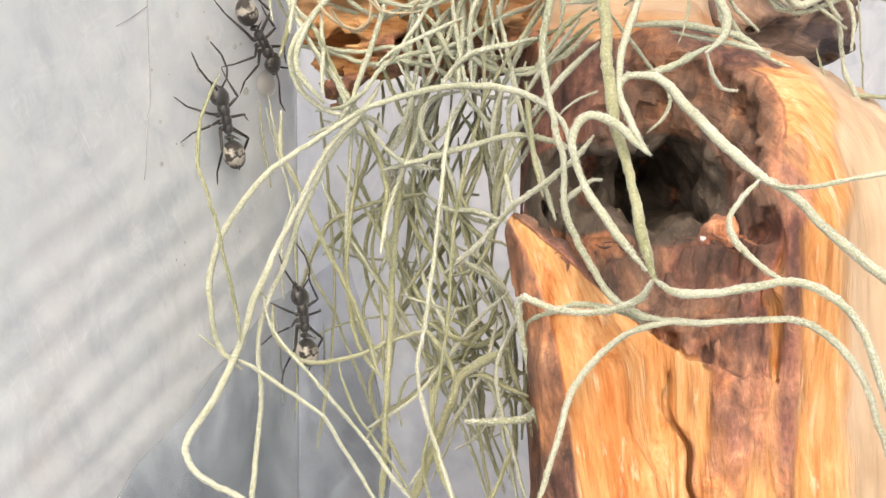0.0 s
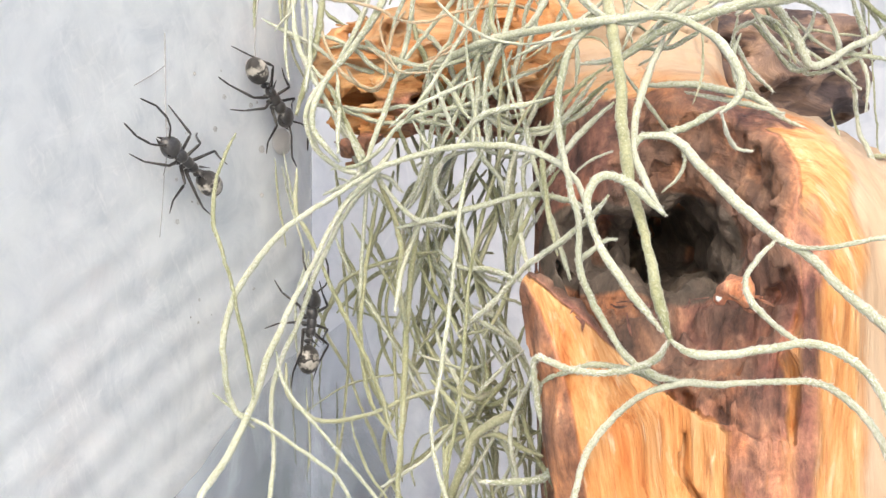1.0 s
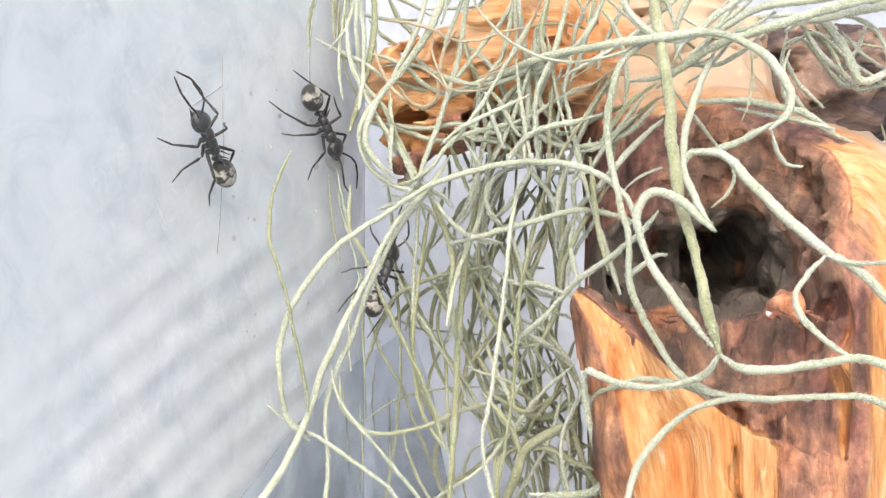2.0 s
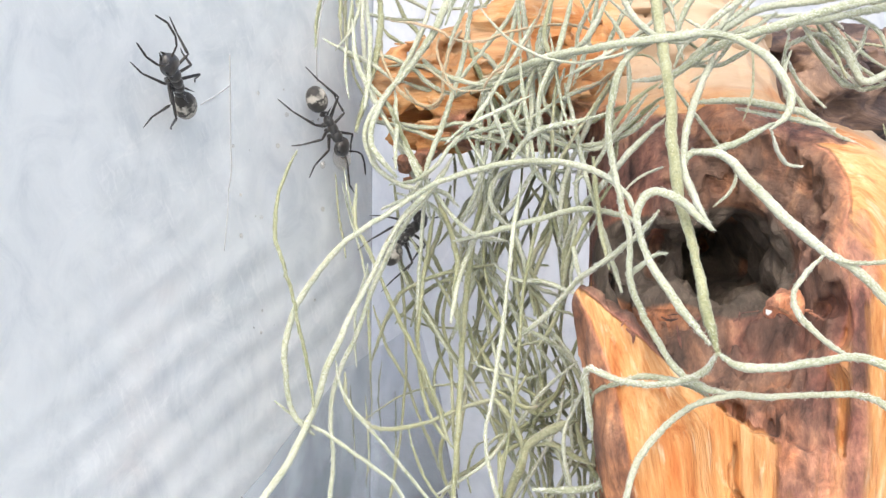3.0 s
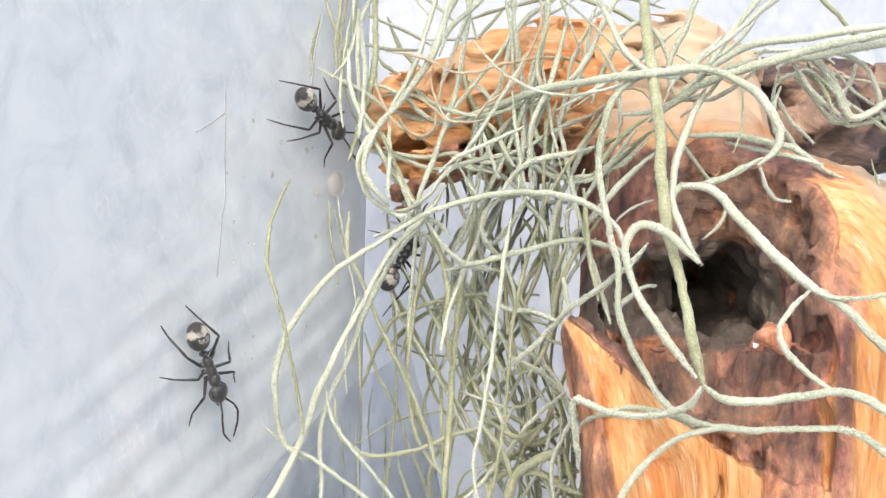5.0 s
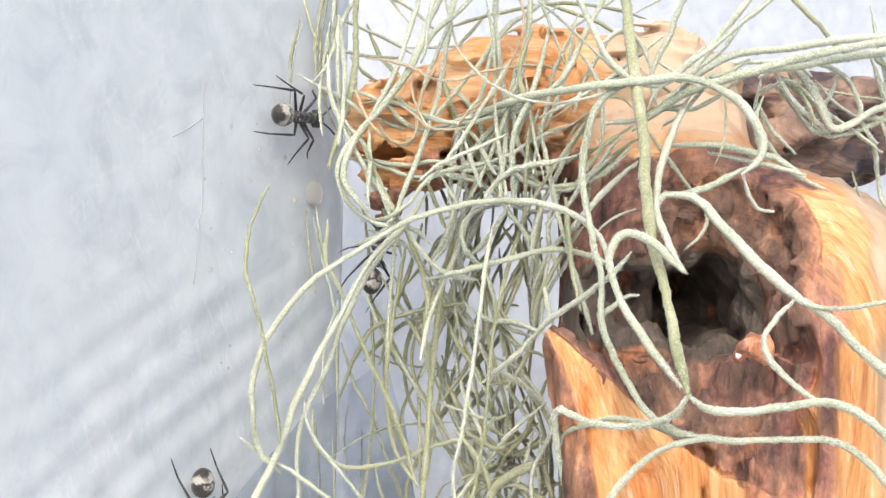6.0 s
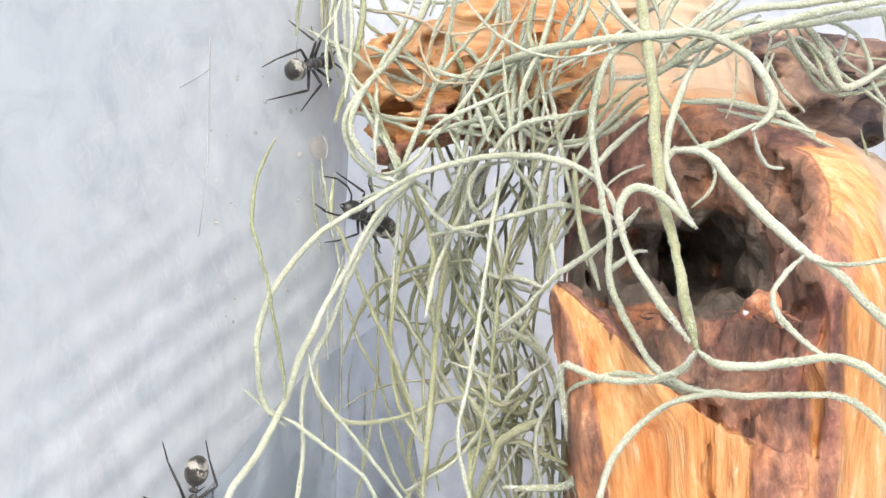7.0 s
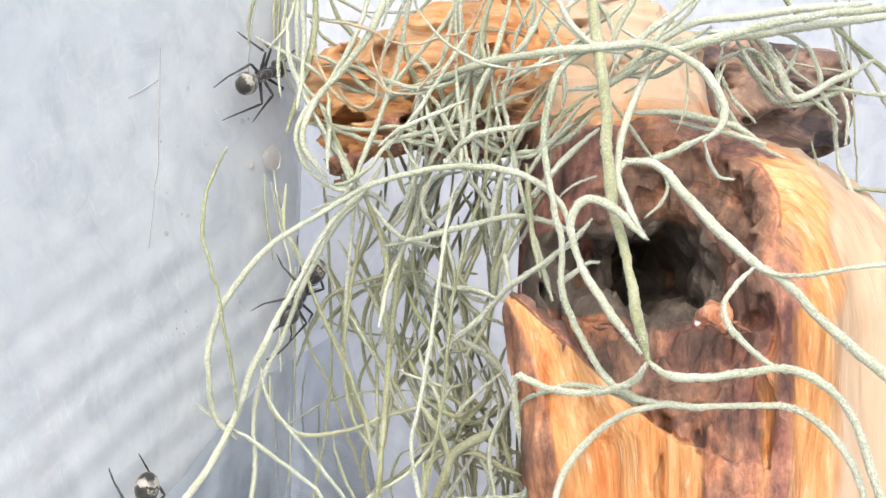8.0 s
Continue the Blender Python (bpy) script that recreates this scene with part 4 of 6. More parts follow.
strand(0.74, (9.6, 103.0, 71.2), (9.9, 103.0, 75.0), (9.7, 103.5, 78.4), (9.9, 104.0, 81.8), (9.2, 103.5, 85.1), (8.4, 103.0, 88.4), mat=STRAND_OLIVE)
strand(0.51, (0.3, 102.0, 75.5), (3.5, 100.0, 76.2), (7.2, 99.0, 77.3), (10.7, 98.0, 78.1), (13.3, 97.0, 77.7), (14.6, 95.0, 77.0))
strand(0.48, (13.6, 93.0, 71.6), (13.7, 93.0, 72.9), (15.3, 92.5, 74.4), (16.3, 92.0, 74.6))
strand(0.56, (-6.1, 102.0, 103.9), (-6.1, 102.0, 97.8), (-6.1, 102.0, 93.0), (-6.4, 102.0, 90.0), (-6.9, 102.0, 88.3), (-7.9, 102.0, 84.6), mat=STRAND_OLIVE)
strand(0.62, (2.8, 102.0, 103.5), (0.5, 102.0, 97.8), (-1.1, 100.0, 93.2), (-3.4, 100.0, 89.7), (-5.7, 100.0, 86.4), (-6.2, 99.0, 83.3), (-4.3, 99.0, 80.6))
strand(0.46, (0.9, 102.0, 103.7), (-0.9, 102.0, 97.8), (-2.3, 101.0, 92.9), (-4.4, 100.5, 88.6), (-6.5, 100.0, 85.5), (-6.8, 100.0, 83.3), (-5.8, 100.0, 81.3), (-3.9, 100.0, 80.1))
strand(0.46, (-8.2, 102.0, 94.0), (-7.7, 101.0, 90.1), (-5.8, 100.5, 86.2), (-3.4, 100.0, 82.5), (-1.1, 100.0, 79.2), (0.7, 100.0, 76.9), (2.7, 101.2, 75.8), (4.8, 103.0, 75.6))
strand(0.40, (-1.7, 106.0, 105.0), (-5.8, 106.0, 100.0), (-6.9, 104.2, 98.1), (-7.5, 103.0, 95.6), (-7.2, 103.0, 89.9), (-6.4, 103.0, 87.5), (-5.6, 102.0, 85.7), (-3.9, 101.0, 82.5), (-3.0, 102.2, 80.7), (-2.5, 104.0, 79.5))
strand(0.49, (5.6, 103.0, 107.2), (3.1, 103.0, 101.5), (2.4, 101.2, 99.7), (1.9, 100.0, 97.3), (1.4, 100.0, 92.7), (0.5, 100.0, 88.5), (-1.1, 100.0, 83.9), (-2.3, 100.0, 80.6), (-3.8, 101.2, 79.0), (-5.7, 103.0, 78.2))
strand(0.49, (-6.8, 101.0, 84.0), (-6.0, 100.0, 81.5), (-3.9, 100.0, 79.9), (-0.7, 101.0, 79.5), (0.8, 102.0, 78.4))
strand(0.43, (-6.7, 105.0, 85.9), (-5.2, 103.2, 85.4), (-3.0, 102.0, 84.8), (-0.7, 101.0, 84.0), (2.2, 101.5, 84.2), (4.5, 102.0, 84.0), (6.9, 102.0, 82.2), (9.2, 103.2, 81.5), (11.3, 105.0, 81.7))
strand(0.46, (10.9, 103.0, 107.1), (7.4, 103.0, 101.9), (6.1, 101.2, 99.8), (5.6, 100.0, 97.3), (6.5, 100.0, 92.2), (7.0, 100.0, 87.6), (7.7, 100.0, 83.4), (6.3, 100.0, 80.2), (5.1, 101.2, 78.5), (3.9, 103.0, 77.5))
strand(0.46, (8.3, 103.0, 107.8), (8.7, 103.0, 101.6), (8.6, 101.2, 99.7), (8.4, 100.0, 97.3), (7.7, 100.0, 91.3), (5.4, 100.5, 86.7), (4.5, 101.0, 83.5), (3.4, 102.2, 81.7), (2.0, 104.0, 80.7))
strand(0.50, (0.6, 105.0, 92.4), (2.4, 103.2, 91.5), (4.1, 102.0, 89.7), (5.4, 101.0, 86.8), (7.8, 101.0, 84.9), (10.0, 100.0, 83.2))
strand(0.50, (1.5, 105.0, 93.9), (1.6, 103.2, 92.0), (2.2, 102.0, 89.7), (3.6, 102.0, 86.9), (5.5, 102.0, 84.0), (6.9, 102.0, 81.7), (8.5, 103.2, 80.1), (10.1, 105.0, 79.4), mat=STRAND_OLIVE)
strand(0.43, (13.3, 103.0, 101.8), (8.3, 103.0, 98.1), (6.7, 101.2, 96.7), (5.4, 100.0, 94.5), (4.5, 100.0, 90.8), (3.1, 100.0, 88.5), (2.2, 102.0, 84.5), (2.7, 102.0, 80.7), (2.2, 103.2, 78.6), (1.1, 105.0, 77.0))
strand(0.46, (-0.6, 103.0, 86.8), (0.7, 101.2, 87.7), (2.6, 100.0, 88.5), (4.9, 100.0, 89.0), (8.1, 99.0, 90.0), (10.3, 98.0, 90.7))
strand(0.36, (-5.3, 104.0, 90.4), (-3.5, 102.2, 90.3), (-1.4, 101.0, 89.6), (0.3, 100.0, 88.5), (2.1, 100.0, 90.4), (4.0, 100.0, 92.7), (5.4, 100.0, 95.0), (5.8, 101.2, 97.5), (5.5, 103.0, 99.8), (4.0, 103.0, 105.9))
strand(0.47, (-4.0, 102.0, 88.8), (-1.1, 102.0, 88.1), (2.7, 102.0, 88.5), (5.5, 102.0, 89.7), (7.5, 103.2, 90.8), (9.0, 105.0, 91.7))
strand(0.40, (-10.8, 104.0, 92.7), (-8.8, 103.0, 91.5), (-6.6, 102.0, 90.4), (-4.5, 102.0, 88.8))
strand(0.34, (-9.3, 105.0, 92.6), (-9.4, 105.0, 95.5), (-9.0, 105.0, 98.4), (-8.1, 105.0, 104.7), mat=STRAND_OLIVE)
strand(0.60, (5.6, 108.0, 82.1), (4.1, 108.0, 79.1), (2.8, 108.0, 75.1), (1.9, 108.0, 72.0), (0.3, 108.0, 67.0))
strand(0.40, (-7.8, 102.0, 80.3), (-8.0, 102.0, 76.9), (-6.9, 102.5, 74.6), (-4.5, 103.0, 69.3), (-1.6, 104.0, 63.5), (0.3, 105.0, 58.0), mat=STRAND_OLIVE)
strand(0.41, (-1.2, 105.0, 78.5), (-1.9, 105.0, 73.6), (-2.4, 105.0, 69.2), (-2.4, 105.0, 65.3), (-1.7, 105.0, 61.4), (0.8, 105.0, 57.5), mat=STRAND_OLIVE)
strand(0.39, (-4.2, 108.0, 73.5), (-2.2, 108.0, 69.0), (0.8, 108.0, 65.0), (3.3, 109.0, 60.9), (4.9, 110.0, 57.2), mat=STRAND_OLIVE)
strand(0.44, (-6.6, 106.0, 65.2), (-4.6, 105.0, 70.2), (-2.1, 105.0, 72.1), (0.8, 105.0, 73.1), (4.2, 105.0, 73.6), mat=STRAND_DARK)
strand(0.39, (2.8, 108.0, 56.0), (4.8, 108.0, 57.5), (7.3, 108.0, 59.5), (9.8, 108.0, 61.0), (11.3, 108.0, 62.5), mat=STRAND_OLIVE)
strand(0.85, (2.2, 103.0, 47.3), (4.6, 103.0, 53.0), (5.8, 103.0, 56.0), (6.7, 103.0, 58.3), (8.4, 102.0, 59.9), (10.6, 101.0, 60.9), mat=STRAND_DARK)
strand(0.55, (6.4, 103.0, 57.6), (5.6, 103.0, 59.8), (4.4, 103.2, 61.6), (3.2, 104.0, 63.0), mat=STRAND_OLIVE)
strand(0.50, (6.8, 103.0, 58.4), (8.6, 102.6, 58.6), (10.4, 102.0, 57.8), (12.2, 101.5, 57.0), mat=STRAND_OLIVE)
strand(0.24, (-8.2, 106.0, 105.0), (-8.8, 106.0, 98.7), (-9.1, 105.5, 94.2), (-8.4, 105.0, 90.2), (-7.0, 105.0, 87.2), mat=STRAND_DARK)
strand(0.28, (-12.2, 106.0, 104.8), (-10.3, 106.0, 98.7), (-9.1, 106.0, 94.7), (-8.9, 106.0, 91.3), mat=STRAND_OLIVE)
strand(0.20, (-9.1, 105.0, 81.9), (-8.4, 105.0, 78.5), (-7.0, 105.0, 74.6))
strand(0.21, (-9.9, 106.0, 81.4), (-9.5, 106.0, 78.0), (-8.9, 106.0, 74.1), mat=STRAND_DARK)
strand(0.17, (-10.7, 106.0, 80.5), (-10.5, 107.0, 75.5), (-10.7, 107.0, 71.1), mat=STRAND_OLIVE)
strand(0.24, (-6.9, 103.0, 73.6), (-8.0, 103.5, 69.3), (-7.8, 104.0, 64.9))
strand(0.71, (24.7, 95.0, 92.3), (27.2, 95.0, 92.6), (29.3, 95.0, 92.9), (35.2, 96.0, 94.2), (39.3, 96.0, 95.0), (45.0, 96.0, 96.1))
strand(0.48, (35.2, 96.0, 94.2), (36.7, 97.0, 91.3), (37.1, 97.5, 89.6), (35.4, 98.0, 88.6), (33.1, 98.5, 87.9), (31.4, 98.5, 88.8))
strand(0.42, (35.7, 98.0, 88.6), (37.0, 99.0, 86.7), (37.7, 100.0, 83.8), (38.7, 100.0, 81.5), (39.9, 100.0, 78.2), (42.1, 100.0, 72.6))
strand(0.18, (42.5, 110.0, 102.1), (42.8, 110.0, 95.5), (43.1, 110.0, 90.4), (43.4, 110.0, 87.2), (43.9, 110.0, 80.6), mat=STRAND_OLIVE)
strand(0.39, (34.1, 100.0, 83.0), (36.4, 100.7, 82.1), (39.3, 101.3, 81.8), (41.8, 102.0, 81.7), (47.9, 102.0, 81.3), mat=STRAND_OLIVE)
strand(0.23, (35.0, 99.0, 85.2), (36.4, 99.5, 81.5), (38.4, 100.0, 78.2), (39.7, 100.0, 76.0), (42.8, 100.0, 70.8), mat=STRAND_OLIVE)
strand(0.35, (36.3, 97.0, 94.4), (38.1, 97.5, 92.2), (40.1, 98.0, 89.3), (43.2, 98.0, 84.3))
strand(0.46, (26.9, 96.0, 100.5), (31.0, 96.0, 96.4), (33.2, 96.0, 94.2), (35.2, 96.0, 94.1), (38.5, 97.0, 92.2), (43.3, 97.0, 88.7), mat=STRAND_OLIVE)
strand(0.30, (-8.3, 104.0, 95.6), (-8.2, 104.0, 93.4), (-7.8, 104.0, 91.0), (-6.9, 103.0, 88.0), mat=STRAND_OLIVE)
strand(0.42, (6.1, 103.0, 108.3), (8.0, 103.0, 102.3), (8.3, 101.2, 100.4), (8.3, 100.0, 97.9), (7.8, 99.5, 94.7), (6.9, 99.0, 91.0), (7.4, 99.0, 87.0), (9.2, 99.0, 84.2))
strand(0.39, (-5.0, 102.0, 80.2), (-3.0, 100.2, 80.4), (-1.1, 99.0, 81.5), (0.7, 98.5, 83.7), (3.0, 98.0, 84.4), (6.2, 98.0, 85.3), (8.9, 98.0, 86.9), (10.9, 99.2, 87.9), (12.4, 101.0, 88.7))
strand(0.35, (-5.1, 106.0, 75.5), (-4.1, 106.0, 73.1), (-3.1, 106.0, 71.1), (-1.2, 106.0, 68.1), (1.0, 107.0, 64.4), (2.8, 108.0, 61.0))
strand(0.34, (-3.4, 105.0, 76.0), (-2.4, 105.3, 74.6), (-1.1, 105.7, 72.4), (0.5, 106.0, 69.6), (2.3, 106.0, 65.2), mat=STRAND_OLIVE)
strand(0.21, (-4.8, 110.0, 69.3), (-2.2, 110.0, 68.2), (0.3, 110.0, 67.9), (3.4, 110.0, 67.6), mat=STRAND_OLIVE)
strand(0.42, (2.6, 108.0, 73.5), (4.8, 107.5, 70.7), (6.8, 107.0, 68.1), (8.8, 106.5, 65.1), (10.9, 106.0, 62.0))
strand(0.44, (5.5, 106.0, 75.5), (6.6, 105.0, 72.2), (8.4, 104.0, 70.2), (10.9, 104.0, 69.2), mat=STRAND_DARK)
strand(0.44, (6.9, 106.0, 80.5), (8.6, 105.5, 77.3), (7.8, 105.0, 74.6), (7.0, 105.0, 71.9), (7.4, 105.0, 69.2), mat=STRAND_OLIVE)
strand(0.47, (8.3, 105.0, 79.7), (9.3, 104.5, 76.0), (9.9, 104.0, 72.9), (9.2, 104.0, 69.3), (7.5, 104.0, 66.4), mat=STRAND_OLIVE)
strand(0.47, (10.5, 100.0, 71.1), (7.9, 102.0, 72.1), (5.6, 103.5, 72.3), (3.8, 105.0, 73.7))
strand(0.41, (7.9, 106.0, 64.7), (6.7, 106.0, 68.1), (6.0, 106.0, 71.1), (5.7, 106.0, 74.6), (6.1, 106.0, 77.3), mat=STRAND_OLIVE)
strand(0.42, (2.1, 109.0, 67.2), (4.2, 108.5, 64.1), (5.8, 108.0, 60.9), (7.6, 108.0, 58.8), (8.3, 108.0, 55.5), mat=STRAND_OLIVE)
strand(0.39, (2.2, 110.0, 68.9), (3.4, 110.0, 64.7), (4.5, 110.0, 61.7), (5.2, 110.0, 58.2), (4.9, 110.0, 54.1), mat=STRAND_DARK)
strand(0.52, (4.1, 108.0, 62.6), (6.8, 107.0, 61.0), (8.8, 106.0, 60.8), (10.9, 104.0, 62.5), mat=STRAND_OLIVE)
strand(0.37, (10.7, 102.0, 65.6), (8.5, 103.5, 63.4), (5.7, 105.0, 59.4), (3.2, 106.0, 56.3), (-0.9, 107.0, 53.6))
strand(0.44, (6.0, 106.0, 66.6), (8.5, 104.5, 66.9), (10.6, 103.0, 64.8), (11.8, 103.0, 61.7), mat=STRAND_DARK)
strand(0.49, (7.8, 107.0, 65.1), (8.2, 107.0, 62.0), (7.3, 107.0, 59.1), (6.0, 107.0, 56.9), mat=STRAND_OLIVE)
strand(0.44, (11.8, 104.0, 47.2), (10.4, 104.0, 53.3), (9.8, 105.0, 56.4), (8.7, 106.0, 58.3), (7.1, 106.0, 59.4))
strand(0.39, (11.8, 97.0, 65.4), (10.2, 100.0, 62.0), (9.4, 101.0, 59.0), (10.2, 102.0, 55.1), (10.7, 102.0, 53.3), (12.3, 102.0, 47.3))
strand(0.27, (-3.4, 103.0, 60.0), (-2.9, 103.5, 57.8), (-1.9, 104.0, 55.3), (-0.4, 104.0, 53.1), (3.0, 104.0, 47.9), mat=STRAND_OLIVE)
strand(0.28, (3.7, 109.0, 58.1), (2.4, 109.0, 57.2), (1.8, 109.0, 55.3), (2.1, 109.0, 53.3), mat=STRAND_OLIVE)
strand(0.21, (-7.1, 106.0, 60.2), (-4.2, 107.0, 62.0), (-1.2, 108.0, 62.8), (3.3, 109.0, 63.1), mat=STRAND_DARK)
# a thin upright strand added for a reflection in the panel
strand(0.20, (-7.0, 105.0, 73.1), (-6.9, 105.0, 69.2), (-6.7, 105.0, 64.3), mat=STRAND_OLIVE)
strand(0.46, (4.5, 110.0, 80.7), (3.4, 110.0, 77.1), (4.0, 110.0, 73.5), (3.4, 110.0, 69.9), (4.1, 110.0, 65.9))
strand(0.43, (5.4, 110.0, 79.6), (4.9, 110.0, 76.6), (6.4, 110.0, 74.0), (9.0, 110.0, 73.5), mat=STRAND_OLIVE)
strand(0.46, (10.8, 108.0, 79.6), (8.8, 108.0, 77.1), (7.1, 108.0, 73.5), (4.8, 108.0, 69.0), (2.3, 108.0, 65.0), mat=STRAND_OLIVE)
strand(0.43, (9.0, 110.0, 68.9), (6.9, 110.0, 64.8), (5.4, 110.0, 60.8), (5.9, 110.0, 56.7), (7.5, 110.0, 52.6), (9.8, 110.0, 46.4))
strand(0.47, (3.5, 113.0, 66.7), (6.1, 112.5, 64.6), (9.2, 112.0, 62.1), (11.8, 112.0, 58.4), mat=STRAND_OLIVE)
strand(0.42, (11.5, 105.0, 58.0), (9.7, 106.5, 60.2), (7.3, 108.0, 62.5), (4.3, 108.0, 64.0), (2.3, 108.0, 67.0), mat=STRAND_OLIVE)
strand(0.38, (2.1, 105.0, 48.3), (5.7, 105.0, 53.6), (7.6, 105.0, 56.5), (9.1, 105.0, 59.5), (10.0, 105.0, 62.9))
strand(0.38, (9.8, 107.0, 46.3), (8.7, 107.0, 52.7), (8.2, 107.0, 55.7), (6.8, 107.0, 57.7), (4.8, 107.0, 58.7), (3.3, 107.0, 57.7), mat=STRAND_DARK)
strand(0.30, (-5.8, 103.0, 92.5), (-5.5, 101.2, 90.3), (-4.4, 100.0, 88.1), (-3.1, 100.0, 87.0), (-1.6, 100.0, 86.6), (-0.6, 100.0, 87.5), (-0.6, 100.0, 89.2), (-0.1, 101.2, 91.5), (0.9, 103.0, 93.3), mat=STRAND_DRY)
strand(0.26, (-5.0, 102.0, 93.9), (-3.4, 100.2, 93.4), (-1.3, 99.0, 92.6), (0.3, 98.5, 91.7), (2.5, 98.0, 91.6), (4.6, 98.0, 92.2), (8.0, 98.0, 92.9), (10.2, 99.2, 93.1), (11.9, 101.0, 92.9), mat=STRAND_DRY)
strand(0.23, (2.2, 101.0, 85.8), (2.5, 99.2, 87.4), (3.5, 98.0, 89.1), (5.3, 98.0, 90.5), (6.6, 98.0, 92.8), (7.6, 98.0, 95.5), (7.6, 99.2, 98.0), (6.9, 101.0, 100.1), (4.4, 101.0, 105.7), mat=STRAND_DRY)
strand(0.42, (-2.8, 103.0, 91.1), (-1.5, 101.2, 89.7), (0.5, 100.0, 88.6), (3.0, 99.5, 88.1), (5.6, 99.0, 88.8), (8.3, 99.0, 89.8), (10.3, 100.2, 91.0), (11.7, 102.0, 92.1))
strand(0.40, (-5.2, 104.0, 86.0), (-3.6, 102.2, 85.1), (-1.4, 101.0, 84.8), (0.7, 100.5, 85.1), (3.5, 100.0, 84.3), (5.4, 100.0, 84.7), (7.7, 101.2, 84.4), (9.5, 103.0, 83.5))
strand(0.43, (-7.0, 101.0, 89.1), (-4.9, 100.5, 86.2), (-3.8, 100.0, 83.3), (-2.7, 100.0, 80.6), (-2.0, 101.2, 78.7), (-1.6, 103.0, 77.4))
strand(0.40, (-6.6, 102.0, 91.2), (-4.4, 101.5, 90.6), (-2.9, 101.0, 89.7), (-1.4, 101.0, 88.3), (0.8, 102.2, 87.6), (2.8, 104.0, 87.9))
strand(0.43, (9.7, 103.0, 90.0), (7.6, 101.2, 89.5), (5.6, 100.0, 88.1), (4.1, 100.0, 86.2), (3.1, 100.0, 83.9), (2.3, 100.0, 80.4), (1.6, 101.2, 78.4), (1.0, 103.0, 77.2))
strand(0.42, (9.1, 102.0, 90.6), (8.2, 100.2, 89.2), (7.3, 99.0, 87.1), (6.3, 99.5, 84.3), (6.8, 100.0, 81.5), (8.4, 100.0, 79.5), (9.2, 101.2, 77.4), (9.2, 103.0, 75.4))
strand(0.40, (0.2, 102.0, 84.6), (1.2, 103.0, 81.7), (2.3, 104.0, 79.4), mat=STRAND_OLIVE)
strand(0.44, (2.9, 104.0, 89.7), (3.0, 102.2, 88.0), (3.2, 101.0, 85.7), (3.7, 102.0, 82.6), (3.1, 103.0, 79.6), (3.3, 104.2, 77.4), (4.2, 106.0, 75.7))
strand(0.50, (9.1, 97.0, 90.1), (11.0, 96.0, 92.0), (12.4, 96.0, 95.1), (14.8, 96.0, 100.4))
strand(0.25, (9.7, 97.0, 87.4), (11.5, 96.5, 88.0), (12.8, 96.0, 88.9), mat=STRAND_DRY)
strand(0.34, (11.5, 97.0, 87.1), (12.4, 96.5, 88.4), (13.5, 96.0, 89.4), mat=STRAND_DRY)
strand(0.21, (13.5, 96.0, 90.0), (15.3, 95.5, 89.9), (16.2, 95.0, 89.1), mat=STRAND_OLIVE)
strand(0.50, (13.9, 96.0, 88.0), (16.2, 95.5, 88.3), (18.3, 95.0, 89.1), (20.3, 95.0, 89.7))
strand(0.28, (13.4, 95.0, 79.4), (14.7, 94.5, 80.5), (16.3, 94.0, 81.2))
strand(0.53, (18.0, 95.0, 89.5), (17.6, 95.0, 91.8), (18.9, 95.0, 94.9), (21.1, 95.0, 100.2))
strand(0.56, (19.4, 95.0, 90.3), (21.2, 95.0, 92.7), (23.2, 95.0, 95.3), (26.6, 95.0, 99.9))
strand(0.38, (27.1, 97.0, 91.2), (29.1, 97.0, 92.2), (30.9, 97.0, 90.8), (32.5, 97.0, 89.2))
strand(0.45, (10.5, 100.0, 77.8), (9.9, 99.0, 75.0), (10.4, 98.0, 72.3), (10.7, 98.0, 71.2))
strand(0.45, (11.5, 99.0, 84.0), (10.5, 99.5, 81.5), (10.5, 100.0, 78.8), (11.4, 100.0, 76.0))
strand(0.41, (14.8, 96.0, 85.5), (12.9, 97.0, 83.6), (11.4, 98.0, 81.4), (9.8, 98.0, 80.1))
strand(0.41, (15.4, 96.0, 87.1), (13.6, 97.0, 84.7), (11.9, 98.0, 83.1), (9.9, 99.0, 82.9))
strand(0.47, (12.3, 95.0, 73.3), (11.9, 96.0, 75.9), (11.5, 97.0, 79.1), (11.4, 98.0, 82.3), mat=STRAND_OLIVE)

# more of the tangle, from the wall towards the branch
strand(0.50, (-1.9, 105.5, 80.7), (-0.9, 104.9, 78.9), (0.2, 103.7, 76.3), (0.6, 102.6, 74.1), (0.5, 102.7, 71.2), (0.8, 103.7, 69.0), (1.1, 105.0, 67.3), mat=STRAND_OLIVE)
strand(0.46, (-4.6, 105.2, 79.7), (-1.6, 104.5, 78.7), (-0.1, 104.9, 77.2), (1.4, 106.1, 75.5), (2.5, 107.3, 74.3), (4.3, 107.4, 72.6), (5.7, 106.5, 70.6))
strand(0.46, (3.9, 100.3, 80.9), (2.9, 101.6, 77.9), (1.9, 102.4, 75.5), (1.0, 102.2, 73.1), (0.5, 101.1, 70.8), (0.1, 99.9, 68.8))
strand(0.44, (6.8, 103.5, 82.0), (5.1, 102.9, 81.6), (4.0, 101.6, 80.9), (3.3, 100.6, 79.7), (3.6, 100.7, 78.2), (4.6, 101.7, 77.1), (5.8, 103.0, 76.7))
strand(0.42, (13.2, 99.2, 80.3), (11.3, 98.5, 77.8), (10.2, 98.9, 75.5), (9.6, 100.2, 73.7), (9.4, 101.3, 71.8), mat=STRAND_OLIVE)
